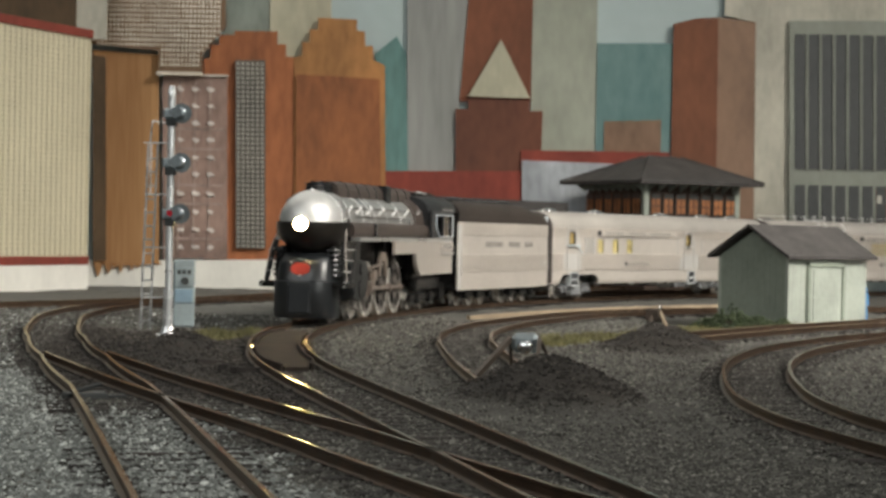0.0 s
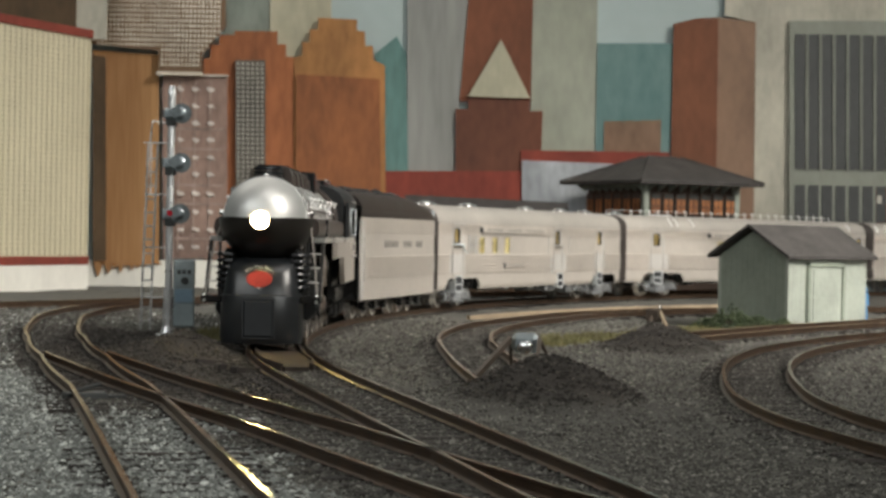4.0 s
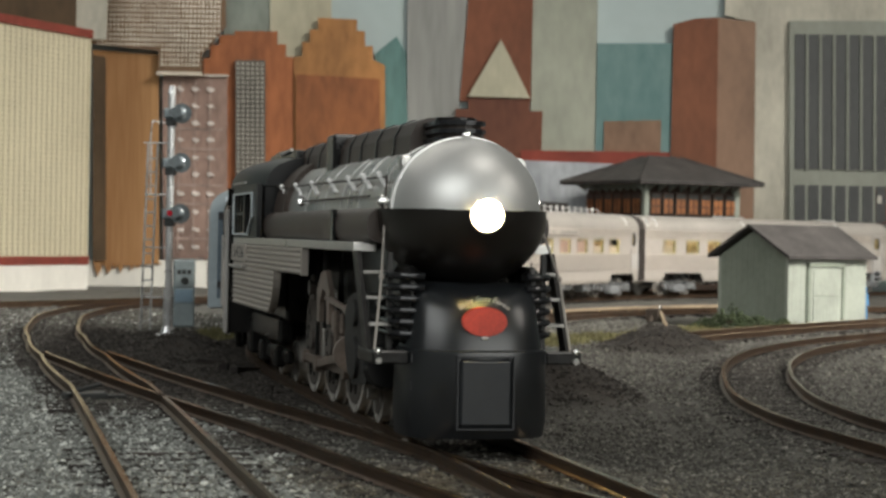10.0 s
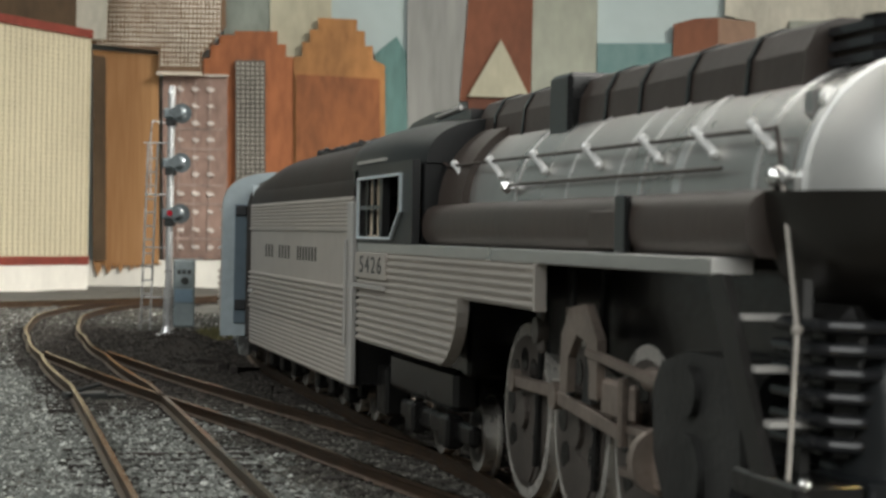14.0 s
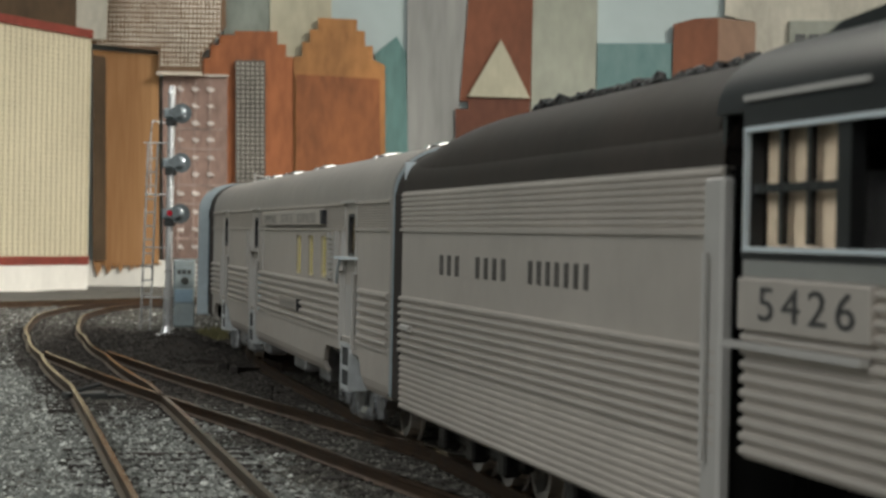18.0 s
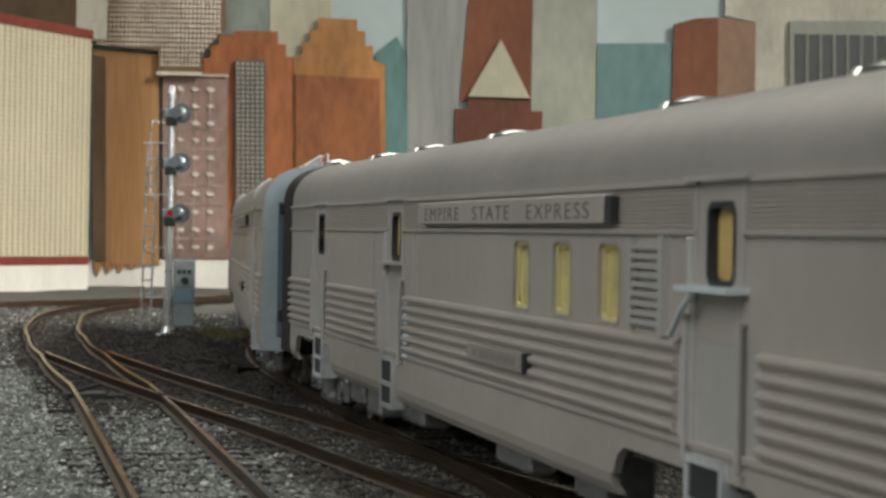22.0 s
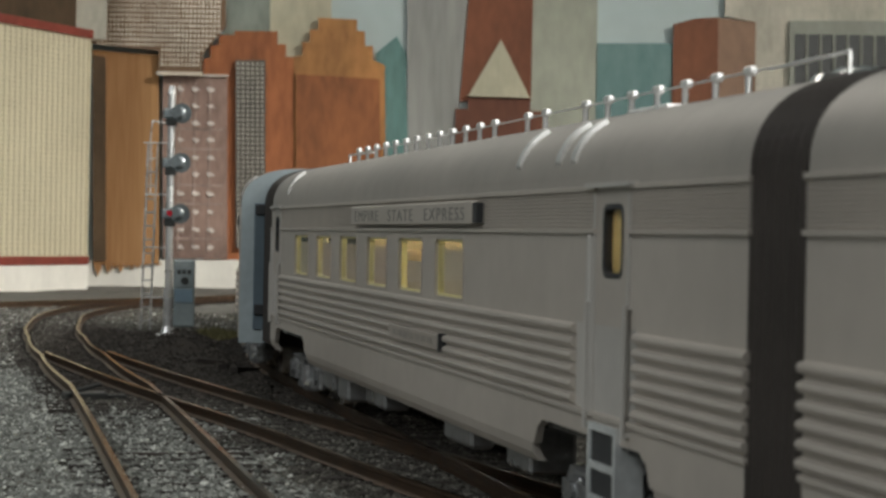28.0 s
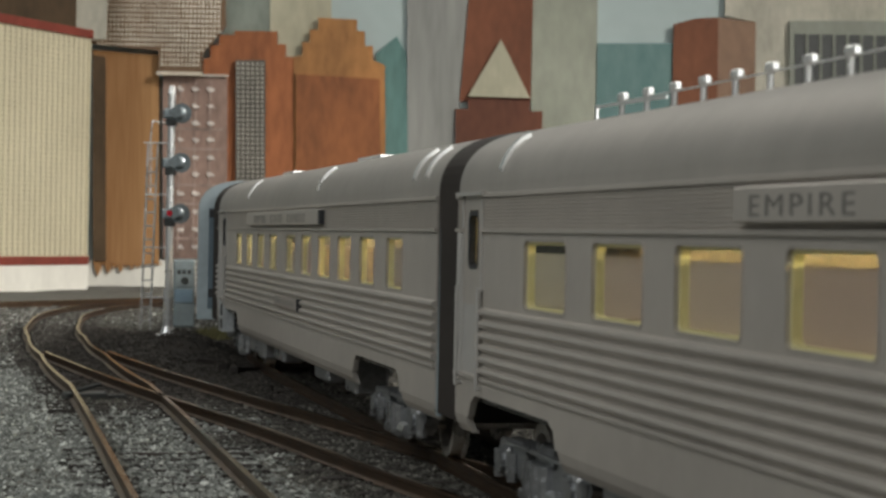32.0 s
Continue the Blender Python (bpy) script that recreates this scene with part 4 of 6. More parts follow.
DOORG = mat("polished_dark_grey", (0.03, 0.033, 0.036), 0.34, metal=0.2, var=0.15, scale=40)
SATINW = mat("bright_satin_plating", (0.93, 0.93, 0.92), 0.3, metal=0.25, var=0.03, scale=60)
STRING = mat("worn_dark_grey_ladder", (0.018, 0.017, 0.016), 0.4, var=0.25, scale=120)
CASTG = mat("dark_cast_grey", (0.026, 0.026, 0.025), 0.55, var=0.3, scale=80, bump=0.2)
TYRE = mat("bare_tyre", (0.60, 0.575, 0.53), 0.27, metal=0.4, var=0.15, scale=120)
DISC = mat("grey_wheel_disc", (0.105, 0.092, 0.082), 0.45, metal=0.3, var=0.2, scale=120)
BRASS = mat("brass", (0.6, 0.38, 0.1), 0.3, metal=1.0, var=0.15, scale=100)
REDO = mat("red_plate", (0.66, 0.075, 0.045), 0.5, var=0.15, scale=200)
LETTER = mat("dark_lettering", (0.05, 0.05, 0.05), 0.6, var=0.1, scale=60)
NAMEB = mat("worn_dark_paint", (0.075, 0.07, 0.064), 0.6, var=0.3, scale=300)
PALEL = mat("pale_lettering", (0.62, 0.62, 0.58), 0.6, var=0.1, scale=60)
PANE = glass_mat("window_pane")
COAL = mat("coal", (0.012, 0.012, 0.012), 0.25, var=0.3, scale=400, bump=0.8, bscale=900)
SEATM = mat("brown_interior", (0.34, 0.25, 0.19), 0.7, var=0.25, scale=70, per_object=0.35)
MUTED = muted("muted_interior_panel")
INSERT = mat("self_glowing_yellow_insert", (0.62, 0.57, 0.31), 0.35, var=0.08, scale=80)
# faint emission stands in for interior light passing through the yellow plastic
INSERT.node_tree.nodes["Principled BSDF"].inputs["Emission Color"].default_value = (1.0, 0.85, 0.25, 1)
INSERT.node_tree.nodes["Principled BSDF"].inputs["Emission Strength"].default_value = 0.035
CURT = mat("pale_curtain", (0.58, 0.54, 0.45), 0.8, var=0.2, scale=90, per_object=0.2)
RIMM = mat("dull_window_rim", (0.44, 0.405, 0.365), 0.45, metal=0.3, var=0.1, scale=60)
PALEIN = mat("cream_interior", (0.44, 0.36, 0.27), 0.7, var=0.25, scale=60)
LAMPIN = glow("warm_interior_lamp", (1.0, 0.91, 0.48), 14.0)
HEADL = glow("lit_headlamp", (1.0, 0.76, 0.30), 240.0)
SKINP = mat("ochre_figure_paint", (0.30, 0.20, 0.10), 0.7, var=0.2, scale=200)


def shell(bm, line, s, thick, x0, x1, mi=0):
    """A thin skin along x from an outline of (y, z); s is the side."""
    out = [(s * y, z) for y, z in line]
    inn = [(s * (y - thick), z) for y, z in reversed(line)]
    return prism(bm, out + inn, "x", x0, x1, mi)


def ribs(z0, z1, n, y=17.5, proud=0.7):
    """An outline of n rounded ribs between two heights."""
    pts, p = [(y, z0)], (z1 - z0) / n
    for i in range(n):
        a = z0 + i * p
        pts += [(y, a + 0.12 * p), (y + proud * 0.8, a + 0.26 * p), (y + proud, a + 0.5 * p), (y + proud * 0.8, a + 0.74 * p), (y, a + 0.88 * p)]
    return pts + [(y, z1)]


def text_mesh(words, size, material, name, spread=1.0):
    c = bpy.data.curves.new(name, "FONT")
    c.body, c.size, c.extrude, c.align_x, c.space_character = words, size * MM, 0.06 * MM, "CENTER", spread
    tmp = new(name, c)
    me = bpy.data.meshes.new_from_object(tmp.evaluated_get(bpy.context.evaluated_depsgraph_get()))
    bpy.data.objects.remove(tmp)
    bpy.data.curves.remove(c)
    me.materials.append(material)
    return me


def write_on(me, parent, x, y, z, s, name="lettering"):
    """Lettering on the side s, centred at x, its foot at z."""
    o = new(name, me)
    o.parent = parent
    o.matrix_basis = pose(x * MM, s * y * MM, z * MM, 90, 0, 0 if s < 0 else 180)
    return o


def letter_bars(parent, words, y, z, s, h, material):
    """A company's name as plain letter-sized bars; each word as (from, to, letters)."""
    for x0, x1, n in words:
        p = (x1 - x0) / n
        for i in range(n):
            c = x0 + (i + 0.5) * p
            part("name_bar", box(B(), c - 0.2 * p, c + 0.2 * p, *sorted((s * y, s * (y + 0.12))), z, z + h), material, parent, "plain dark bar in place of a letter")


SPIN, TRUCKS = [], []  # what turns on the vehicles: (object, place, radius), (object, vehicle, along)


# ---- wheels and trucks ----
def wheelset_mesh(r, axle=True, seg=22):
    bm = B()
    for s in (-1, 1):
        cyl(bm, "y", (0, s * 8.0, 0), r, 2.0, seg)
        cyl(bm, "y", (0, s * 6.9, 0), r + 0.7, 0.5, seg)
        cyl(bm, "y", (0, s * 9.05, 0), r * 0.72, 0.2, seg, mi=1)
        for k in range(4):
            a = k * math.pi / 2
            cyl(bm, "y", (r * 0.45 * math.cos(a), s * 9.2, r * 0.45 * math.sin(a)), r * 0.12, 0.2, 8)
    if axle:
        cyl(bm, "y", (0, 0, 0), 1.1, 22, 8)
    return finish(bm, "wheelset", [TYRE, DISC])


WHEEL_S = wheelset_mesh(5.2)


def truck_frame_mesh():
    bm = B()
    for s in (-1, 1):
        y0, y1 = (11.2, 13.4) if s > 0 else (-13.4, -11.2)
        prism(bm, [(-21, 6.2), (-19, 4.6), (-12, 4.6), (-8, 3.2), (8, 3.2), (12, 4.6), (19, 4.6), (21, 6.2), (19, 8.2), (9, 8.6), (6, 6.6), (-6, 6.6), (-9, 8.6), (-19, 8.2)], "y", y0, y1)
        for x in (-15.5, 15.5):
            box(bm, x - 2.1, x + 2.1, s * 12.6 - 1.6, s * 12.6 + 1.6, 3.4, 7.4, 0.5)
            cyl(bm, "y", (x, s * 14.3, 5.3), 1.5, 0.9, 10)
            for o in (-3.2, 3.2):
                cyl(bm, "z", (x + o, s * 13.6, 5.0), 0.85, 3.6, 8)
        for x in (-3.4, 0, 3.4):
            cyl(bm, "z", (x, s * 13.6, 4.8), 1.2, 4.2, 10)
        box(bm, -6.5, 6.5, s * 13.4 - 1.2, s * 13.4 + 1.4, 1.9, 3.2, 0.3)
        cyl(bm, "x", (9.2, s * 14.0, 3.4), 1.2, 4.5, 8)
        rod(bm, (-14, s * 14.2, 8.2), (14, s * 14.2, 8.2), 0.35)
    box(bm, -4, 4, -13, 13, 6.0, 9.0)
    return finish(bm, "truck_frame", TRUCKM)


FRAME_MESH = truck_frame_mesh()


def truck(parent, x):
    """A four-wheel truck: frame with two wheelsets under it."""
    fr = new("truck", FRAME_MESH)
    fr.parent = parent
    tagged(fr, "silver four-wheel passenger truck with springs")
    TRUCKS.append((fr, parent, x))
    for o in (-15.5, 15.5):
        w = new("wheelset", WHEEL_S)
        w.parent = fr
        SPIN.append((w, (o, 0, 5.2), 5.2))
    return fr


# ---- passenger cars ----
def rounded(x0, x1, z0, z1, r, y):
    """A rectangle with rounded corners, as points at y."""
    out = []
    for cx, cz, a0 in ((x1 - r, z1 - r, 0), (x0 + r, z1 - r, 90), (x0 + r, z0 + r, 180), (x1 - r, z0 + r, 270)):
        for k in range(5):
            a = radians(a0 + 22.5 * k)
            out.append((cx + r * math.cos(a), y, cz + r * math.sin(a)))
    return out


def rim_bm(x0, x1, z0, z1, y, s, w=0.22, r=0.8, proud=0.08):
    """A raised rim with rounded corners round an opening."""
    ya, yb = s * (y - 0.95), s * (y + proud)
    a = [rounded(x0 - w, x1 + w, z0 - w, z1 + w, r + w, q) for q in (ya, yb)]
    b = [rounded(x0 + 0.1, x1 - 0.1, z0 + 0.1, z1 - 0.1, r, q) for q in (yb, ya)]
    return loft(B(), a + b + a[:1], caps=False)


def holed_plate(x0, x1, z0, z1, ya, yb, holes):
    """One plate with rectangular openings (a, b, c, d) through it."""
    xs = sorted({x0, x1} | {e for h in holes for e in h[:2]})
    zs = sorted({z0, z1} | {min(z1, max(z0, e)) for h in holes for e in h[2:]})
    solid = {}
    for i in range(len(xs) - 1):
        for k in range(len(zs) - 1):
            mx, mz = (xs[i] + xs[i + 1]) / 2, (zs[k] + zs[k + 1]) / 2
            solid[i, k] = not any(a < mx < b and c < mz < d for a, b, c, d in holes)
    bm, vs = B(), {}

    def vert(i, k, y):
        if (i, k, y) not in vs:
            vs[i, k, y] = bm.verts.new((xs[i], y, zs[k]))
        return vs[i, k, y]

    for (i, k), on in solid.items():
        if not on:
            continue
        q = ((i, k), (i + 1, k), (i + 1, k + 1), (i, k + 1))
        bm.faces.new([vert(*e, ya) for e in q])
        bm.faces.new([vert(*e, yb) for e in reversed(q)])
        for e, f, n in ((q[0], q[1], (i, k - 1)), (q[1], q[2], (i + 1, k)), (q[2], q[3], (i, k + 1)), (q[3], q[0], (i - 1, k))):
            if not solid.get(n, False):
                bm.faces.new((vert(*e, ya), vert(*f, ya), vert(*f, yb), vert(*e, yb)))
    return bm


def car_side(car, s, windows, doors, flute_gaps, zs=(25.6, 33.6), amber=False, lit=()):
    """One side: skirt, fluting, window band with real openings, letterboard."""
    y = 17.5
    bm = B()
    low = [(16.6, 8.4), (17.2, 9.4), (17.5, 10.6), (17.5, 13.6)]
    for a, b in ((-133.5, -127), (-84, 84), (127, 151)):
        shell(bm, low, s, 0.9, a, b)
    for c in (-126, -85, 85, 126):  # rounded upper corners of the wheel openings
        k = 1 if c in (-126, 85) else -1
        prism(bm, [(c + (-1 if k > 0 else 1), 13.6), (c + k * 3.4, 13.6), (c + k * 1.2, 12.6), (c, 10.6), (c + (-1 if k > 0 else 1), 10.6)], "y", *sorted((s * 16.6, s * 17.5)))
    shell(bm, [(17.5, 13.6), (17.5, 15.6), (17.9, 15.7), (17.9, 16.2), (17.5, 16.3)], s, 0.9, -133.5, 151)
    part("skirt", bm, STEEL, car)
    # fluting between the doors
    edges = sorted([-133.5, 151] + [e for g in flute_gaps for e in g])
    for a, b in zip(edges[::2], edges[1::2]):
        if b - a > 3:
            part("fluting", shell(B(), ribs(16.3, 25.2, 6), s, 0.9, a, b), STEEL, car, smooth=False)
    for a, b in flute_gaps:
        ya, yb = sorted((s * 16.6, s * 17.45))
        part("door_panel", box(B(), a, b, ya, yb, 16.3, 25.2), DOORM, car)
    # window band
    ya, yb = sorted((s * 16.6, s * 17.5))
    holes = sorted([(a, b, zs[0], zs[1]) for a, b in windows] + [(a, b, c, d) for a, b, c, d in doors])
    bm = holed_plate(-133.5, 151, 25.2, 34.5, ya, yb, holes)
    part("window_band", bm, STEEL, car)
    for n_, (a, b) in enumerate(windows):
        fr = part("window", rim_bm(a, b, zs[0], zs[1], y, s), RIMM, car, "window with rounded corners and a thin metal rim")
        part("window_insert", rim_bm(a + 0.3, b - 0.3, zs[0] + 0.3, zs[1] - 0.35, 17.15, s, 0.32, 0.7, 0.0), INSERT, fr, "yellow plastic insert with a faint added glow")
        part("pane", box(B(), a, b, *sorted((s * 16.9, s * 17.1)), zs[0], zs[1]), PANE, fr)
        k = random.random()
        top_, low_ = (zs[1] - 1.4, zs[0] + 0.3) if k < 0.75 else (zs[0] + 4.5, zs[0] + 0.3)
        if amber:
            part("inner_panel", box(B(), a - 0.4, b + 0.4, *sorted((s * 16.2, s * 16.5)), zs[0] - 0.4, zs[1] + 0.4), YELP, fr, "dull yellow panel behind the opening")
        elif n_ not in lit:
            part("inner_panel", box(B(), a + 0.3 + (0 if k < 0.7 else 0.7), b + 0.4, *sorted((s * 15.9, s * 16.2)), low_, top_), MUTED, fr)
    for a, b, c, d in doors:
        fr = part("door", rim_bm(a, b, c, min(d, 37.4), y, s, 0.45, 0.9), RUBBER, car, "narrow vestibule door with a rounded dark-rimmed window")
        part("pane", box(B(), a, b, *sorted((s * 16.9, s * 17.1)), c, min(d, 37.4)), PANE, fr)
        bmh = B()
        for xx in (a - 3.6, b + 3.4):
            rod(bmh, (xx, s * 18.2, 14.5), (xx, s * 18.2, 27.5), 0.28)
            for zz in (14.8, 27.2):
                rod(bmh, (xx, s * 17.3, zz), (xx, s * 18.2, zz), 0.25)
        part("grab_rail", bmh, DOORM, fr)
        part("door_blind", box(B(), a - 0.5, b + 0.5, *sorted((s * 16.3, s * 16.6)), c - 1, 37.0), AMBERB, fr)
        part("door_post", box(B(), a - 4.6, a - 3.3, *sorted((s * 17.4, s * 18.1)), 15.8, 34.4, 0.2), DOORM, fr, "pale silver door post")
        part("door_jamb", box(B(), a - 3.3, a - 2.7, *sorted((s * 17.4, s * 17.75)), 16.2, 38.6), DOORM, fr)
        part("door_jamb", box(B(), b + 2.4, b + 3.0, *sorted((s * 17.4, s * 17.75)), 16.2, 38.6), DOORM, fr)
        part("drip_rail", box(B(), a - 5, b + 4.5, *sorted((s * 17.3, s * 18.3)), 39.2, 39.7), DOORM, fr)
    # letterboard with fine ribs
    line = [(17.5, 34.5), (17.95, 34.55), (17.95, 35.0), (17.5, 35.05)]
    for i in range(9):
        z = 35.15 + i * 0.41
        line += [(17.4, z), (17.62, z + 0.1), (17.62, z + 0.28), (17.4, z + 0.38)]
    line += [(17.5, 38.9), (17.9, 38.95), (17.9, 39.4), (17.3, 39.5)]
    bm = B()
    cuts = sorted([(a, b) for a, b, c, d in doors])
    cur = -133.5
    for a, b in cuts:
        shell(bm, line, s, 0.9, cur, a - 2.6)
        box(bm, a - 2.6, a, ya, yb, 34.5, 39.4), box(bm, b, b + 2.6, ya, yb, 34.5, 39.4)
        box(bm, a, b, ya, yb, 37.4, 39.4)
        cur = b + 2.6
    shell(bm, line, s, 0.9, cur, 151)
    part("letterboard", bm, STEEL, car)


def roof_line():
    """Half round roof with fine lengthwise ribs near the eaves."""
    pts, n = [], 72
    for i in range(n + 1):
        a = math.pi * i / n
        low = 2 < min(i, n - i) < 17
        r = 1 + (0.0035 if low and i % 2 else 0.0)
        c, sn = math.cos(a), math.sin(a)
        pts.append((17.4 * r * math.copysign(abs(c) ** 0.62, c), 39.4 + 9.1 * r * abs(sn) ** 0.85))
    return pts


ROOF_LINE = roof_line()
PLAIN_LINE = [(17.4 * math.copysign(abs(math.cos(a)) ** 0.62, math.cos(a)), 39.4 + 9.1 * math.sin(a) ** 0.85) for a in (math.pi * i / 24 for i in range(1, 24))]
PLATEW = mat("faded_plate_writing", (0.27, 0.25, 0.225), 0.5, var=0.1, scale=60)
PLATED = mat("dull_plate", (0.38, 0.345, 0.31), 0.5, metal=0.2, var=0.12, scale=60)
GREYL = mat("grey_lettering", (0.15, 0.142, 0.13), 0.5, var=0.1, scale=60)
NAME_TRAIN = text_mesh("EMPIRE   STATE   EXPRESS", 2.5, GREYL, "lettering", 1.25)
_wide = max(v.co.x for v in NAME_TRAIN.vertices) - min(v.co.x for v in NAME_TRAIN.vertices)
NAME_TRAIN.transform(Matrix.Diagonal((0.079 / _wide, 1, 1, 1)))


def roof_mesh(x0, x1, material, parent, name="roof"):
    bm = prism(B(), ROOF_LINE, "x", x0, x1)
    return part(name, bm, material, parent, smooth=True)


def car_shell(kind, label):
    car = thing("passenger_car", label=label, category="railcar", group="cars of the train")
    roof_mesh(-133.5, 151, STEELR, car)
    part("floor", box(B(), -133.5, 151, -16.6, 16.6, 12.8, 14.0), BLACK, car)
    # ends: a pale front end wall, a dark folded diaphragm on the rear end
    for e, x in ((1, 151), (-1, -133.5)):
        outline = [(17.3, 9)] + [(y * 0.985, z - 0.15) for y, z in ROOF_LINE] + [(-17.3, 9)]
        end = part("car_end", prism(B(), outline, "x", *sorted((x + 0.02 * e, x + e * 0.5))), ENDF if e > 0 else DIAPH, car, "pale blue-grey end wall of the car" if e > 0 else "dark brown end wall of the car")
        part("coupler", box(B(), *sorted((x - e * 6, x + e * 3.0)), -1.4, 1.4, 8.2, 11.2, 0.4), TRUCKM, car)
        if e > 0:
            for q in (-1, 1):
                part("end_panel", box(B(), x + 0.5, x + 0.9, *sorted((q * 7.4, q * 14.2)), 12, 40.5, 0.15), DIAPHB, end, "blue-grey recessed end panel")
                for z in (16.5, 39.0):
                    part("latch", box(B(), x + 0.8, x + 1.6, *sorted((q * 11.4, q * 14.0)), z - 1.2, z + 1.2, 0.2), RUBBER, end)
            part("end_door", box(B(), x + 0.5, x + 0.8, -6.2, 6.2, 13, 40, 0.2), DIAPHB, end, "dark end door")
        bm = B()
        if e < 0:
            # accordion folds round the sides and the top, one skin
            rings = []
            for k in range(13):
                o = 0.0 if k % 2 else 0.3
                outer = [(17.65 - o, 9.5), (17.65 - o, 39.5)] + [(y * (1.015 - o / 20), z + 0.15 - o) for y, z in PLAIN_LINE] + [(-17.65 + o, 39.5), (-17.65 + o, 9.5)]
                inner = [(y * 0.83, z - (3.0 if z > 12 else 0)) for y, z in outer]
                rings.append([(x + e * (0.5 + k * 1.0), y, z) for y, z in outer + inner[::-1]])
            loft(bm, rings)
        else:
            for q in (-1, 1):
                box(bm, x + 0.4, x + 1.5, *sorted((q * 7.6, q * 6.0)), 11, 41)
            box(bm, x + 1, x + 1.5, -7.6, 7.6, 41, 42.4)
        part("diaphragm", bm, DIAPH, end, "folded dark brown diaphragm")
    truck(car, 105), truck(car, -105)
    # underfloor boxes
    for a, b, c, d, z in ((-60, -38, -14, 14, 8), (-30, 10, -12, -3, 6.5), (-24, 4, 4, 12, 6.5), (24, 52, -14, -4, 7.2), (30, 62, 4, 13, 7.2), (63, 74, -15, -9, 5.5), (-74, -62, -15.5, -9, 4.6), (-58, -47, -15.5, -10, 4.0), (-74, -62, 9, 15.5, 4.6), (-58, -47, 10, 15.5, 4.0), (-30, -14, -15.5, -11, 5.4), (-30, -14, 11, 15.5, 5.4), (30, 46, -15.5, -12, 5.6)):
        part("underfloor_box", box(B(), a, b, c, d, z, 12.8, 0.5), TRUCKM, car)
    return car


def dress_inside(car, windows, seed):
    """Partitions, seats and a lit ceiling strip behind the glass."""
    rnd = random.Random(seed)
    part("interior_wall", box(B(), -140, 142, -1.0, 1.0, 14, 38), PALEIN, car)
    strip = part("ceiling_lamp_strip", box(B(), min(w[0] for w in windows) - 3, max(w[1] for w in windows) + 3, -3.2, -2.2, 37.4, 38.6), LAMPIN, car, "warm glowing strip inside the car")
    again(strip, car, at=(0, 5.4, 0))
    me = finish(box(box(B(), -2.8, 2.8, -4, 4, 14, 21.5, 0.6), -3.6, -1.8, -4, 4, 20, 31.5, 0.6), "seat", SEATM)
    for a, b in windows:
        for s in (-1, 1):
            if rnd.random() < 0.85:
                o = new("seat", me)
                o.parent = car
                o.matrix_basis = pose(((a + b) / 2 + rnd.uniform(-3, 3)) * MM, s * 10.5 * MM, 0, 0, 0, rnd.choice((0, 180)))
            if rnd.random() < 0.4:
                w = rnd.uniform(0.25, 0.55) * (b - a)
                e = rnd.choice((a, b - w))
                part("curtain", box(B(), e, e + w, *sorted((s * 13.4, s * 13.8)), rnd.choice((25.6, 28)), 33.6), CURT, car)


def name_boards(car, x0, x1, plate):
    for s in (-1, 1):
        bd = part("name_board", box(B(), x0, x1, *sorted((s * 17.5, s * 18.7)), 35.5, 38.5, 0.15), STEEL, car, "raised fluted name board with dark lettering")
        write_on(NAME_TRAIN, bd, (x0 + x1) / 2, 18.68, 36.05, s)
        pl = part("number_plate", box(B(), plate[0], plate[1], *sorted((s * 17.6, s * 18.5)), 18.3, 20.5, 0.1), PLATED, car, "small raised plate with unreadable writing")
        bm = B()
        for i in range(7):
            a = plate[0] + 3 + i * (plate[1] - plate[0] - 6) / 7
            box(bm, a, a + (plate[1] - plate[0] - 6) / 9, *sorted((s * 18.45, s * 18.55)), 19.0, 19.9)
        tagged(part("writing_bar", bm, PLATEW, pl), kind="stuff")
        part("plate_end", box(B(), plate[1], plate[1] + 0.9, *sorted((s * 17.6, s * 18.6)), 18.2, 20.7), RUBBER, pl)
        part("board_end", box(B(), x1, x1 + 2.2, *sorted((s * 17.5, s * 18.5)), 35.7, 38.3), RUBBER, bd)


def roof_vent(car, x):
    bm = cyl(B(), "z", (x, 0, 49.0), 5.2, 1.1, 20, r2=4.4)
    cyl(bm, "z", (x, 0, 49.9), 3.6, 0.8, 20, r2=2.0)
    part("roof_vent", bm, CHROME, car, "shiny round chrome roof ventilator", smooth=True)


def steps(car, x):
    for s in (-1, 1):
        bm = B()
        for o in (-4.3, 4.3):
            box(bm, x + o - 0.4, x + o + 0.4, *sorted((s * 15.0, s * 18.0)), 7.2, 15.2)
        for z in (7.2, 10.6, 14.5):
            box(bm, x - 4.3, x + 4.3, *sorted((s * 14.6, s * 18.1)), z, z + 0.7)
        st = part("boarding_step", bm, STEPM, car, "silver metal boarding steps")
        # black block fills the steps in place of the shade inside them
        part("step_shade_block", box(B(), x - 3.9, x + 3.9, *sorted((s * 14.4, s * 17.75)), 7.9, 14.5), RUBBER, st)


def arched_strip(car, x, w=1.6, a0=13, a1=48, s=-1):
    """A shiny strip that follows the roof's curve."""
    bm, rings = B(), []
    for k in range(9):
        a = radians(a0 + (a1 - a0) * k / 8)
        c, sn = math.cos(a), math.sin(a)
        yy, zz = s * 17.4 * abs(c) ** 0.62, 39.4 + 9.1 * abs(sn) ** 0.85
        rings.append([(x, yy, zz), (x + w, yy, zz), (x + w, yy + s * 0.25, zz + 0.45), (x, yy + s * 0.25, zz + 0.45)])
    part("roof_hatch_rim", loft(bm, rings), BRIGHTM, car)


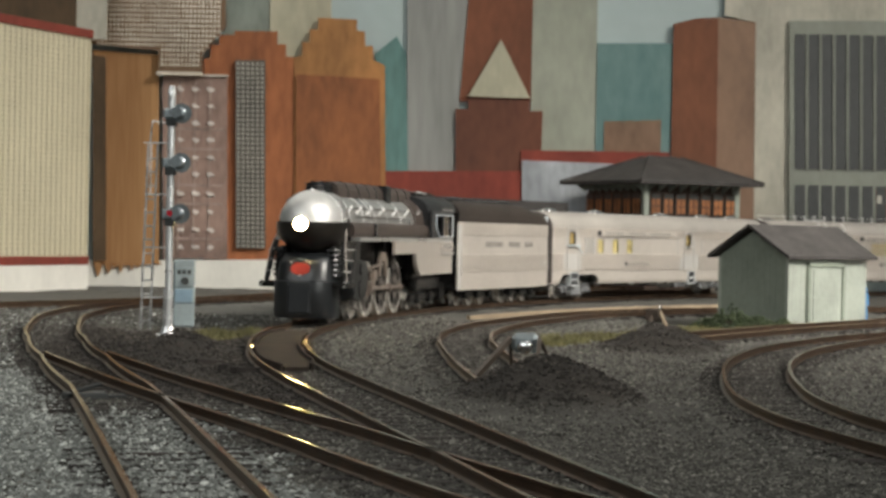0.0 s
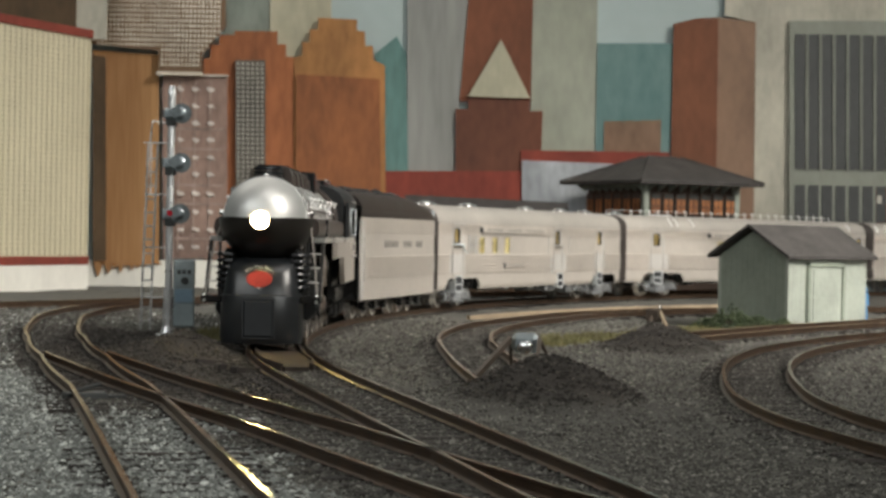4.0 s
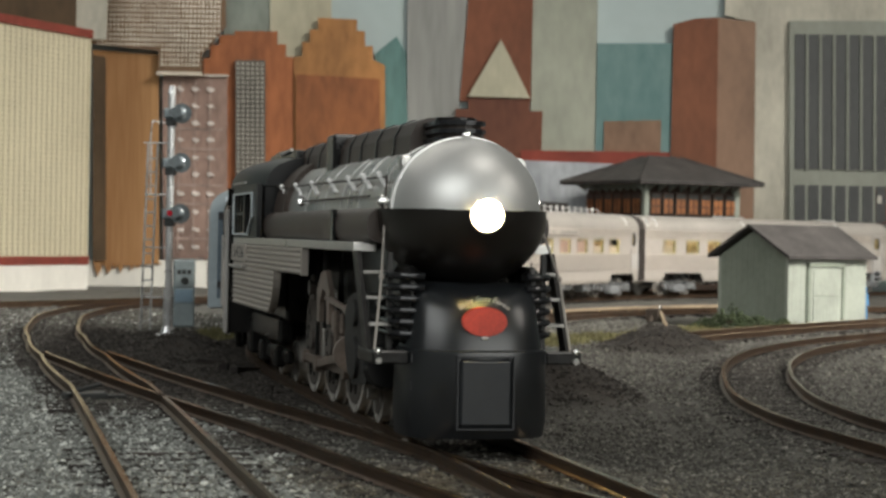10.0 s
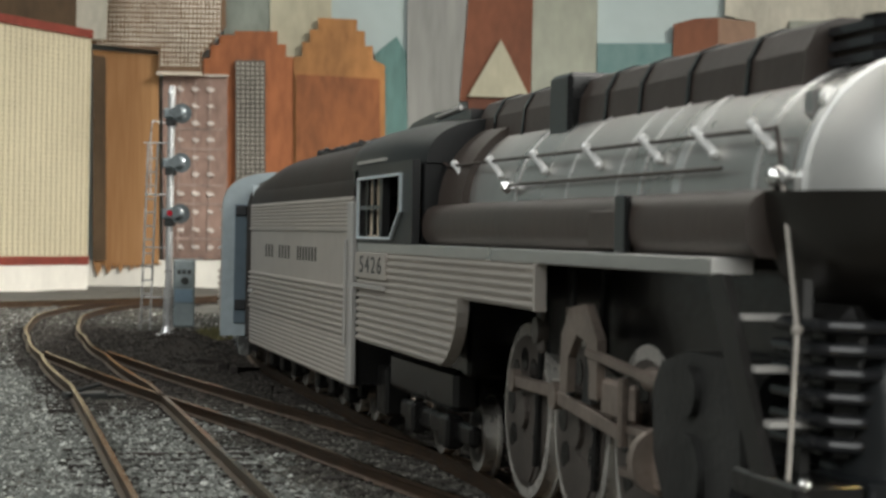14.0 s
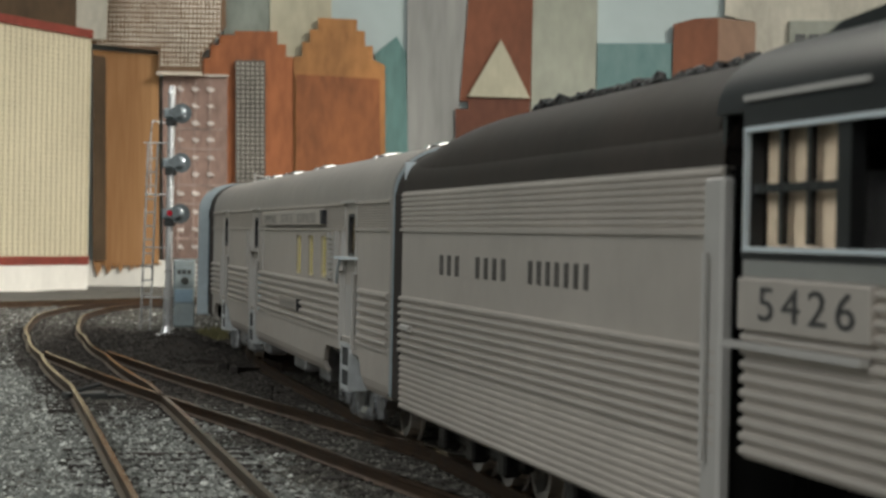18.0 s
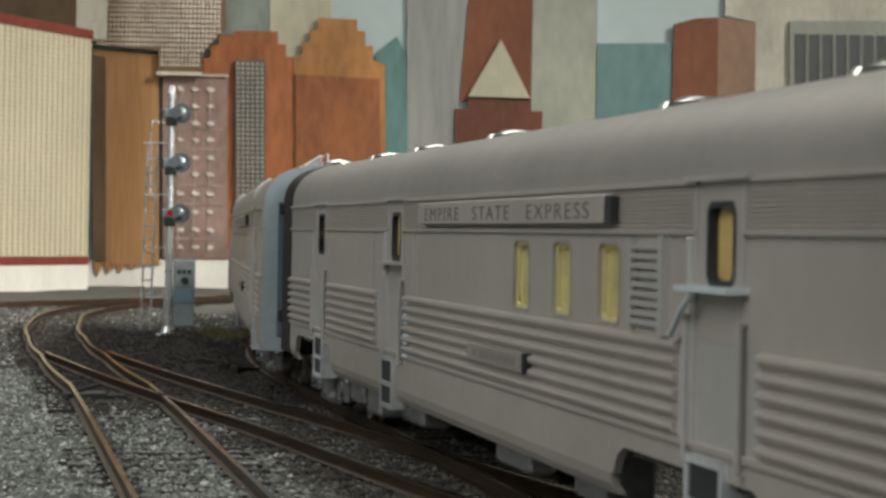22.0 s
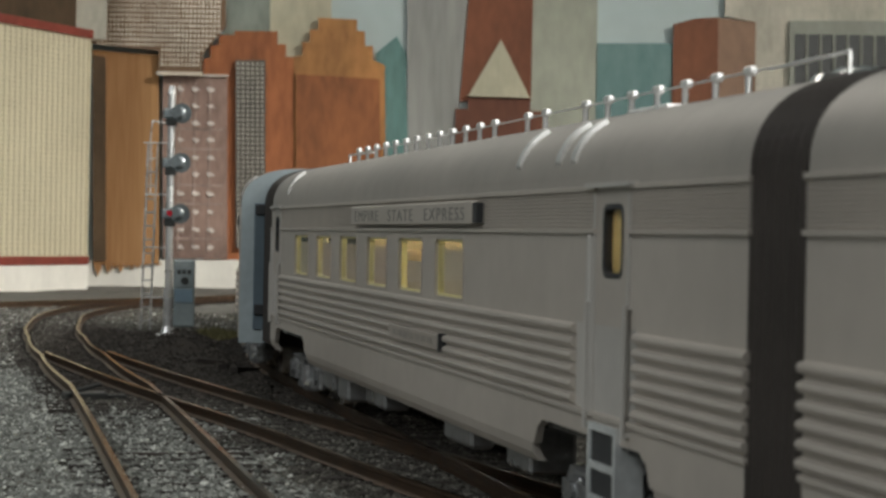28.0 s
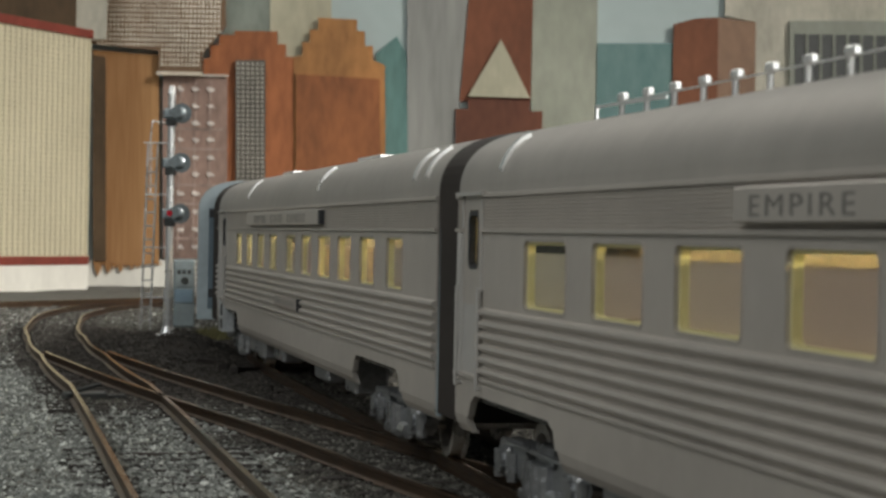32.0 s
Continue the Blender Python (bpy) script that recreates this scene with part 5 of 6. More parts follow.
def mail_car():
    car = car_shell("mail", "silver fluted streamlined mail and baggage car model")
    wins = [(45, 52), (62, 69), (79, 86)]
    doors = [(111.2, 117.2, 30.5, 37.0), (-28.7, -22.7, 30.5, 37.0), (-98.8, -92.8, 30.5, 37.2)]
    for s in (-1, 1):
        car_side(car, s, wins, doors, [(-104, -87), (-40, -18), (104, 124)], amber=True)
        bm = B()
        for i in range(9):
            box(bm, 91.5, 100, *sorted((s * 17.5, s * 18.1)), 25.9 + i * 0.9, 26.4 + i * 0.9)
        box(bm, 90.6, 91.5, *sorted((s * 17.5, s * 18.2)), 25.4, 34.2), box(bm, 100, 101.2, *sorted((s * 17.5, s * 18.4)), 25.2, 34.4)
        part("louvre_panel", bm, DOORM, car, "slatted ventilation panel")
        bm = box(B(), 108, 121, *sorted((s * 17.5, s * 19.6)), 29.6, 30.1)
        rod(bm, (112, s * 19.0, 29.8), (109, s * 19.0, 28.2), 0.3), rod(bm, (109, s * 19.0, 28.2), (104, s * 18.4, 25.4), 0.3)
        part("catcher_arm", bm, ENDM, car, "thin mail catcher arm under the door")
        bm = box(B(), -44, -43.2, *sorted((s * 17.4, s * 17.8)), 25.2, 34.5)
        box(bm, -12, -11.2, *sorted((s * 17.4, s * 17.8)), 25.2, 34.5)
        box(bm, -33, -20, *sorted((s * 17.5, s * 19.2)), 29.4, 29.9)
        part("panel_trim", bm, DOORM, car)
        bm = B()
        for i in range(9):
            box(bm, -17.5, -14.5, *sorted((s * 17.4, s * 18.0)), 15.8 + i * 1.0, 16.3 + i * 1.0)
        part("side_grille", bm, ENDM, car)
    name_boards(car, -4.8, 83.6, (25.9, 53.2))
    for x in (112, 60, -21, -76, -118):
        roof_vent(car, x)
    steps(car, 112), steps(car, -30), steps(car, -96)
    dress_inside(car, wins, 3)
    return car


def lounge_car():
    car = car_shell("lounge", "silver fluted streamlined lounge car model with roof antenna")
    wins = [(31.5, 48.5), (5.8, 22.6), (-20.3, -3.4), (-46.6, -29.8), (-72.5, -55.8), (-99.5, -82.2)]
    doors = [(110.4, 116.2, 30.5, 37.1), (-127, -122.5, 30.2, 36.8)]
    for s in (-1, 1):
        car_side(car, s, wins, doors, [(101, 121.5), (-134, -121)])
    name_boards(car, -29.3, 57, (4.2, 38.6))
    bm = B()
    for i in range(24):
        x = -108.7 + i * 9.6
        if i in (13, 16):
            continue
        post = B()
        rod(post, (x, -3, 48.0), (x, -3, 51.2), 0.38, 7)
        box(post, x - 0.55, x + 1.5, -3.5, -2.5, 50.9, 51.9, 0.25)
        box(post, x - 0.7, x + 0.7, -3.7, -2.3, 48.0, 48.6, 0.15)
        part("antenna_post", post, BRIGHTM, car, "white post carrying the roof antenna")
    wire = rod(B(), (-119, -3, 50.8), (137, -3, 51.4), 0.11, 6)
    rod(wire, (-119, -3, 48.2), (-119, -3, 50.9), 0.3, 6), rod(wire, (-119, -3, 50.8), (-92, -3, 50.4), 0.18, 6)
    rod(wire, (118, -3, 51.2), (137, -3, 51.4), 0.16, 6), rod(wire, (137, -3, 48.2), (137, -3, 51.4), 0.2, 6)
    part("antenna_wire", wire, BRIGHTM, car, "thin bright antenna wire along the roof")
    for x in (-113, 74, 91, 97):
        arched_strip(car, x)
        arched_strip(car, x, s=1)
    roof_vent(car, 133)
    part("roof_hatch", box(B(), 78, 92, -5, 3, 48.2, 49.3, 0.3), BRIGHTM, car)
    steps(car, 112)
    dress_inside(car, wins, 8)
    return car


def coach(seed, label):
    car = car_shell("coach", label)
    wins = [(113.5, 126.5), (89.5, 103), (67, 80.5), (44.5, 58.5), (22.5, 36), (0.5, 14), (-26, -13.5), (-47.5, -35), (-69, -57), (-90, -78)]
    doors = [(-121, -116, 30.5, 37.1)]
    for s in (-1, 1):
        car_side(car, s, wins, doors, [(-127, -110)], lit=(1, 2, 3))
    name_boards(car, -60, 49.8, (-10, 24))
    for x in (132, 141, -70, 40):
        arched_strip(car, x)
        arched_strip(car, x, s=1)
    part("roof_hatch", box(B(), 20, 44, -6, 2, 48.2, 49.3, 0.3), BRIGHTM, car)
    part("roof_hatch", box(B(), -90, -72, -6, 2, 48.2, 49.3, 0.3), BRIGHTM, car)
    steps(car, -119)
    dress_inside(car, wins, seed)
    return car


# ---- tender ----
def tender_car():
    tn = thing("tender", label="silver fluted streamlined tender with black top and coal", category="tender")
    for s in (-1, 1):
        fine = [(17.0, 7.6)]
        for i in range(9):
            z = 7.9 + i * 0.9
            fine += [(17.4, z), (17.62, z + 0.2), (17.62, z + 0.55), (17.4, z + 0.75)]
        part("lower_fluting", shell(B(), fine + [(17.4, 16.1)], s, 1.0, -61, 75), STEEL, tn)
        part("fluting", shell(B(), ribs(16.1, 25.0, 8, 17.4, 0.55), s, 1.0, -61, 75), STEEL, tn)
        band = shell(B(), [(17.4, 25.0), (17.4, 34.4), (17.8, 34.5), (17.8, 35.0), (17.4, 35.1)], s, 1.0, -61, 75)
        part("side_band", band, STEEL, tn)
        up = [(17.4, 35.1)]
        for i in range(7):
            z = 35.3 + i * 0.72
            up += [(17.4, z), (17.66, z + 0.15), (17.66, z + 0.45), (17.4, z + 0.6)]
        part("upper_fluting", shell(B(), up + [(17.4, 40.5)], s, 1.0, -61, 75), STEEL, tn)
        letter_bars(tn, ((-36, -22, 3), (-15, 2.6, 4), (11, 37, 7)), 17.40, 28.6, s, 2.7, NAMEB)
        part("grab_rail", rod(B(), (73.5, s * 18.4, 15), (73.5, s * 18.4, 33), 0.3), DOORM, tn)
        part("grab_iron", rod(B(), (-58, s * 18.0, 20.2), (-51, s * 18.0, 20.2), 0.5), DOORM, tn)
        part("corner_trim", box(B(), 71.5, 76, *sorted((s * 16.6, s * 17.9)), 8, 39.5, 0.3), DOORM, tn)
    # black curved top, open coal space
    prof = []
    for i in range(25):
        a = math.pi * i / 24
        c = math.cos(a)
        prof.append((17.4 * math.copysign(abs(c) ** 0.55, c), 40.5 + 7.0 * math.sin(a) ** 0.8))
    part("top_deck", prism(B(), prof, "x", -61, 75), DECK, tn, "dull black rounded tender top", smooth=True)
    bm = B()
    rings = []
    for x, k in ((-60, 0.05), (-52, 0.4), (-44, 0.68), (-36, 0.9), (-24, 1.05), (-10, 1.1), (60, 1.15), (72, 1.0)):
        ring = []
        for i in range(25):
            q = math.pi * i / 24
            ring.append((x, 17.0 * math.copysign(abs(math.cos(q)) ** 0.58, math.cos(q)), 40.9 + (6.6 + 3.3 * k) * math.sin(q) ** 0.8))
        rings.append(ring)
    part("coal_bunker", loft(bm, rings), DECK, tn, "dull black rounded coal bunker casing", smooth=True)
    bm = B()
    rnd = random.Random(5)
    for i in range(420):
        x, y = rnd.uniform(-24, 68), rnd.uniform(-9, 9)
        r = rnd.uniform(0.7, 1.5)
        m = Matrix.Translation((x, y, 50.4 + rnd.uniform(0, 2.2) * (1 - abs(y) / 12))) @ Euler((rnd.uniform(0, 6), rnd.uniform(0, 6), 0)).to_matrix().to_4x4() @ Matrix.Diagonal((1, rnd.uniform(0.6, 1), rnd.uniform(0.6, 1), 1))
        bmesh.ops.create_icosphere(bm, subdivisions=1, radius=r, matrix=m)
    part("coal_load", bm, COAL, tn, "heap of glossy black coal")
    for e, x in ((1, 75), (-1, -61)):
        bm = box(B(), *sorted((x, x - e)), -17.2, 17.2, 8, 45)
        part("tender_end", bm, BLACK if e > 0 else ENDM, tn)
    bm, rings = B(), []
    for k in range(8):
        o = 0.0 if k % 2 else 0.3
        outer = [(17.85 - o, 9), (17.85 - o, 40)] + [(y * (1.02 - o / 20), z - 0.3 - o) for y, z in PLAIN_LINE] + [(-17.85 + o, 40), (-17.85 + o, 9)]
        inner = [(y * 0.85, z - (2.6 if z > 12 else 0)) for y, z in outer]
        rings.append([(-61.1 - k, y, z) for y, z in outer + inner[::-1]])
    loft(bm, rings)
    part("diaphragm", bm, DIAPH, tn, "dark diaphragm frame")
    part("underframe", box(B(), -58, 72, -13, 13, 8.5, 11.5), BLACK, tn)
    for x in (-45, -28, -11, 20, 37, 54):
        w = new("wheelset", WHEEL_S)
        w.parent = tn
        SPIN.append((w, (x, 0, 5.2), 5.2))
    for x in (-28, 37):
        bm = B()
        for s in (-1, 1):
            box(bm, x - 22, x + 22, *sorted((s * 11, s * 13)), 4.2, 7.5, 0.6)
            for o in (-17, 0, 17):
                box(bm, x + o - 2, x + o + 2, *sorted((s * 12, s * 14.4)), 3.4, 7.2, 0.4)
        part("tender_truck_frame", bm, BLACK, tn)
    return tn


# ---- locomotive ----
def nose_rings(x0, depth, r, half, z0=38.2, n=10, seg=20):
    """Half of a bullet nose, above (1) or below (-1) the split line."""
    rings = []
    for k in range(n + 1):
        u = k / n * 0.985
        rr = r * math.cos(math.asin(u)) ** 0.9 if u > 0 else r
        x = x0 + depth * u
        rings.append([(x, rr * math.cos(math.pi * i / seg), z0 + half * rr * math.sin(math.pi * i / seg)) for i in range(seg + 1)])
    return rings


def bowl_rings(x0=83, depth=21.6, wide=14.2, deep=13.1, z0=38.3, n=12, seg=24):
    """The full lower half of the nose, wider than the dome above it."""
    rings = []
    for k in range(n + 1):
        u = k / n * 0.99
        q = (1 - u**2.5) ** 0.55
        rings.append([(x0 + depth * u, wide * q * math.cos(math.pi * i / seg), z0 - deep * q * math.sin(math.pi * i / seg) ** 0.9) for i in range(seg + 1)])
    return rings


def driver_mesh(r=11.4):
    bm = cyl(B(), "y", (0, 0, 0), r, 2.0, 40)
    cyl(bm, "y", (0, 0.9, 0), r + 0.8, 0.5, 40)
    cyl(bm, "y", (0, -1.05, 0), r * 0.86, 0.35, 36, mi=1)
    for k in range(9):
        a = 2 * math.pi * k / 9
        cyl(bm, "y", (r * 0.58 * math.cos(a), -1.25, r * 0.58 * math.sin(a)), r * 0.15, 0.25, 10, mi=2)
    prism(bm, [(-r * 0.8, -r * 0.25), (-r * 0.45, -r * 0.6), (-r * 0.25, 0), (-r * 0.45, r * 0.6), (-r * 0.8, r * 0.25)], "y", -1.5, -1.0, mi=1)
    cyl(bm, "y", (0, -1.5, 0), r * 0.2, 0.8, 14, mi=1)
    cyl(bm, "y", (4.1, -2.0, 0), 1.3, 1.8, 12, mi=1)
    return finish(bm, "driving_wheel", [TYRE, DISC, BLACK])


RODS = []
BOWL = mat("brown_black_nose", (0.014, 0.012, 0.010), 0.32, var=0.15, scale=40)
NUMBER = text_mesh("5426", 3.9, LETTER, "number", 1.3)
_wide = max(v.co.x for v in NUMBER.vertices) - min(v.co.x for v in NUMBER.vertices)
NUMBER.transform(Matrix.Diagonal((0.0185 / _wide, 1, 1, 1)))


def engine():
    lo = thing("locomotive", label="black and silver streamlined steam locomotive with lit bullet nose", category="locomotive")
    # upper silver jacket and black lower band
    rings = []
    for x in (-48, -20, 8, 36, 62, 78, 88):
        rings.append([(x, 12.3 * math.cos(math.pi * i / 24), 38.2 + 12.2 * math.sin(math.pi * i / 24)) for i in range(25)])
    part("boiler_jacket", loft(B(), rings), SILVER, lo, "dull silver boiler jacket", smooth=True)
    for x, w in ((-33, 0.7), (-7, 0.7), (16.5, 0.7), (36, 0.7), (44, 0.7), (54.5, 2.4), (76, 0.8)):
        bm, rings = B(), []
        for xx in (x, x + w):
            rings.append([(xx, 12.45 * math.cos(math.pi * i / 24), 38.2 + 12.35 * math.sin(math.pi * i / 24)) for i in range(25)])
        loft(bm, rings)
        part("boiler_band", bm, BRIGHTM, lo, smooth=True)
    half = [(14.4, 32.6), (15.2, 33.0), (15.7, 33.8), (15.9, 34.8), (15.9, 36.0), (15.7, 37.0), (15.2, 37.8), (14.4, 38.3), (13.2, 38.6)]
    line = half + [(-y, z) for y, z in reversed(half)]
    part("running_shroud", prism(B(), line, "x", -50, 84), DARKR, lo, "dark brown-black casing along the boiler", smooth=True)
    for s in (-1, 1):
        part("shroud_strap", box(B(), 48.5, 52, *sorted((s * 15.6, s * 16.4)), 32.6, 38.5, 0.2), GLOSSB, lo)
        part("shroud_panel", box(B(), 38, 48.5, *sorted((s * 15.6, s * 15.95)), 33.0, 37.0, 0.2), DARKR, lo)
    # bullet nose
    nose = part("nose_dome", loft(B(), nose_rings(87.5, 17.0, 12.4, 1)), DOME, lo, "silver upper half of the bullet nose", smooth=True)
    part("nose_bowl", loft(B(), bowl_rings()), BOWL, lo, "black lower half of the bullet nose", smooth=True)
    rings = []
    for x in (86.6, 88.2):
        rings.append([(x, 12.75 * math.cos(math.pi * i / 28), 38.2 + 12.6 * math.sin(math.pi * i / 28)) for i in range(29)])
    part("nose_band", loft(B(), rings), BRIGHTM, lo, smooth=True)
    bm = cyl(B(), "x", (101.4, 0, 37.4), 2.95, 5.5, 28)
    lamp = part("headlight", bm, CHROME, lo, "round chrome headlight", smooth=True)
    part("lens", ball(cyl(B(), "x", (104.2, 0, 37.4), 2.5, 0.5, 28), (104.2, 0, 37.4), 2.45, 0.35, 1, 1), HEADL, lamp, "glowing white lens", smooth=True)
    part("nose_peg", ball(B(), (88.5, 0, 51.0), 0.9, 1, 1, 0.8), CHROME, lo)
    for s in (-1, 1):
        mk = part("marker_lamp", cyl(box(B(), 83.6, 86.4, s * 9.8 - 1.1, s * 9.8 + 1.1, 44.6, 47.4, 0.5), "x", (86.8, s * 9.8, 46.2), 1.0, 0.8, 12), SILVER, lo, "small silver marker lamp")
        part("lens", cyl(B(), "x", (87.3, s * 9.8, 46.2), 0.8, 0.4, 12), SILVER, mk)
    # casing on top of the boiler
    prof = [(-7.2, 44), (-6.6, 51.5), (-5.4, 53.8), (-3.4, 54.6), (3.4, 54.6), (5.4, 53.8), (6.6, 51.5), (7.2, 44)]
    part("top_casing", prism(B(), prof, "x", -50, 74), DARKR, lo, "dark casing along the top of the boiler")
    for x in (-40, -24, -9, 14, 27, 43, 60):
        part("casing_band", prism(B(), [(y * 1.035, z + 0.22) for y, z in prof], "x", x, x + 0.9), GLOSSB, lo)
    part("sand_hatch", box(B(), -6, 3, -8.2, 8.2, 46, 54.8, 0.6), GLOSSB, lo)
    front = []
    for k in range(9):
        a = math.pi * k / 8
        front.append((83.5 + 3.5 * math.sin(a), 3.6 * math.cos(a)))
    outline = [(73, 3.6)] + front + [(73, -3.6)]
    part("stack_casing", prism(B(), outline, "z", 45, 53.4), DARKR, lo)
    for z in (48.6, 50.0, 51.4, 52.8):
        bm = prism(B(), [(73, 4.4)] + [(83.5 + 4.4 * math.sin(math.pi * k / 8), 4.4 * math.cos(math.pi * k / 8)) for k in range(9)] + [(73, -4.4)], "z", z, z + 0.75)
        part("stack_fin", bm, FINB, lo, "polished black horizontal fin round the stack")
    part("chimney", cyl(B(), "z", (80, 0, 53.6), 3.6, 1.4, 20), BLACK, lo)
    # front shroud and pilot
    rings = []
    for z, xf, w in ((1.2, 103.5, 11.9), (4, 105.2, 12.2), (14.6, 105.0, 12.0), (15.3, 104.9, 12.0), (15.6, 104.0, 11.4), (18, 103.6, 11.0), (22, 102.3, 10.5), (24.5, 100.0, 10.2), (26.3, 95.5, 9.9)):
        ring = []
        for k in range(13):
            a = -math.pi / 2 + math.pi * k / 12
            ring.append((92 + (xf - 92) * max(0.0, math.cos(a)) ** 0.5, w * math.copysign(abs(math.sin(a)) ** 0.8, math.sin(a)), z))
        rings.append(ring + [(90, w, z), (90, -w, z)])
    part("front_shroud", loft(B(), rings), FRONTB, lo, "black curved front shroud and pilot", smooth=True)
    dr = part("coupler_door", box(B(), 102.8, 105.45, -4.45, 4.45, 3.2, 14.3, 0.6), DOORG, lo, "glossy black coupler door")
    bm = B()
    for a, b, c, d in ((-4.8, -4.5, 2.8, 14.7), (4.5, 4.8, 2.8, 14.7), (-4.8, 4.8, 14.4, 14.7), (-4.8, 4.8, 2.8, 3.1)):
        box(bm, 103.6, 105.3, a, b, c, d)
    part("door_rim", bm, RUBBER, dr)
    for z in (5, 9.5, 14):
        for s in (-1, 1):
            part("bolt_hole", box(B(), 98.9, 100.2, *sorted((s * 10.2, s * 11.35)), z - 0.65, z + 0.75), RUBBER, lo)
    part("oval_plate", prism(B(), [(3.7 * math.cos(2 * math.pi * k / 32), 20.2 + 2.35 * math.sin(2 * math.pi * k / 32)) for k in range(32)], "x", 101.0, 103.9), REDO, lo, "red oval plate on the front")
    part("badge", box(B(), 102.6, 104.1, -0.6, 0.6, 17.3, 17.8, 0.15), DOORM, lo, "small dull metal badge under the oval plate")
    words = "Empire State Express"
    for i, ch in enumerate(words):
        if ch == " ":
            continue
        a = radians(143 - i * 106 / (len(words) - 1))
        me = text_mesh(ch, 1.25 if ch.isupper() else 1.1, PALEL, "lettering")
        me.transform(Matrix(((1, 0.25, 0, 0), (0, 1, 0, 0), (0, 0, 1, 0), (0, 0, 0, 1))))
        o = new("lettering", me)
        o.parent = lo
        zz = 20.2 + 3.3 * math.sin(a)
        o.matrix_basis = pose((103.55 - (zz - 20) * 0.2) * MM, 4.75 * math.cos(a + math.pi) * -MM, zz * MM) @ pose(0, 0, 0, 90, 0, 90) @ pose(0, 0, 0, 0, 0, 0.75 * (90 - math.degrees(a)) * -1 + 0)
    # side louvres, ladders, platforms and pipes
    for s in (-1, 1):
        for i in range(6):
            z = 17.2 + i * 1.9
            path = [(85, 13.2), (89, 13.2), (92.5, 13.2)] + [(92.5 + 4.6 * math.sin(radians(q)), 8.6 + 4.6 * math.cos(radians(q))) for q in (15, 30, 45, 60, 75, 90)]
            rings = []
            for k, (x, y) in enumerate(path):
                ax, ay = path[min(k + 1, len(path) - 1)][0] - path[max(k - 1, 0)][0], path[min(k + 1, len(path) - 1)][1] - path[max(k - 1, 0)][1]
                m = math.hypot(ax, ay)
                rings.append([(x - ay / m * 0.75 * math.cos(q), s * (y + ax / m * 0.75 * math.cos(q)), z + 0.6 + 0.62 * math.sin(q)) for q in (2 * math.pi * j / 10 for j in range(10))])
            bm = loft(B(), rings)
            part("side_louvre", bm, FINB, lo, "polished black rounded louvre fin", smooth=True)
        part("louvre_backing", box(B(), 84, 95.5, *sorted((s * 8.5, s * 12.0)), 15.3, 29, 1.4), BLACK, lo)
        pf = part("front_step", box(B(), 86, 99.5, *sorted((s * 11.5, s * 17.6)), 13.0, 15.2, 0.3), BLACK, lo)
        part("step_lamp", ball(cyl(B(), "x", (99.6, s * 16.6, 13.6), 0.55, 0.8, 12), (99.4, s * 16.6, 15.2), 0.6, sub=2), CHROME, pf)
        bm = B()
        rings = [[(78.4, s * 17.4, 31.2), (82.6, s * 17.4, 31.2), (82.6, s * 16.6, 31.2), (78.4, s * 16.6, 31.2)], [(90.2, s * 17.4, 14.6), (94.0, s * 17.4, 14.6), (94.0, s * 16.6, 14.6), (90.2, s * 16.6, 14.6)]]
        loft(bm, rings)
        box(bm, 90, 91.2, *sorted((s * 12.8, s * 13.6)), 15, 31)
        ld = part("ladder", bm, STRING, lo, "dark grey sloping ladder with polished treads")
        for i, (x, z) in enumerate(((84.6, 27.4), (87.4, 23.2), (90.4, 18.9))):
            part("tread", box(B(), x - 1.3, x + 1.6, *sorted((s * 12.6, s * 16.7)), z, z + 0.5), DOORM, ld)
        bm = rod(B(), (84.5, s * 12.9, 39.5), (93.8, s * 15.2, 27.0), 0.22)
        rod(bm, (93.8, s * 15.2, 27.0), (96.0, s * 16.6, 15.2), 0.22)
        ball(bm, (93.8, s * 15.2, 27.0), 0.55, sub=1)
        part("front_handrail", bm, RIMM, lo, "grey bent handrail beside the nose")
        ball(bm := B(), (84.6, s * 13.4, 39.6), 1.1), cyl(bm, "y", (84.6, s * 12.4, 39.6), 0.5, 3, 8)
        part("rail_knob", bm, CHROME, lo)
        # boiler handrail on stanchions
        bm = rod(B(), (81.2, s * 12.2, 43.9), (-44, s * 12.6, 44.2), 0.22)
        rod(bm, (81.2, s * 12.2, 43.9), (84.5, s * 12.9, 39.5), 0.22)
        rod(bm, (-44, s * 12.6, 44.2), (-52, s * 13.5, 46.4), 0.22), rod(bm, (-52, s * 13.5, 46.4), (-60, s * 13.6, 46.0), 0.22)
        rod(bm, (70, s * 13.0, 40.7), (-8, s * 13.0, 40.7), 0.22)
        hr = part("boiler_handrail", bm, DARKR, lo, "thin handrail along the boiler")
        for x in (-39, -18, 4, 26.5, 47, 63, 77.5):
            bm = rod(B(), (x + 2.6, s * 12.0, 42.2), (x - 0.8, s * 12.6, 44.3), 0.45, 10)
            ball(bm, (x - 0.8, s * 12.7, 44.4), 0.62, sub=2), ball(bm, (x + 2.6, s * 12.1, 42.2), 0.55, sub=2)
            part("stanchion", bm, SATINW, hr, "polished handrail stanchion", smooth=True)
        part("pipe_flange", ball(B(), (-8, s * 13.0, 40.6), 1.1, sub=1), CHROME, hr)
        # silver running board and fluted skirt
        part("running_board", box(B(), -90.3, 80, *sorted((s * 13.5, s * 17.6)), 31.0, 32.6, 0.15), SILVER, lo, "silver running board edge")
        part("skirt_upper", shell(B(), ribs(25.6, 31.0, 5, 17.2, 0.5), s, 0.9, -90.3, 22.5), STEEL, lo, "silver fluted skirt")
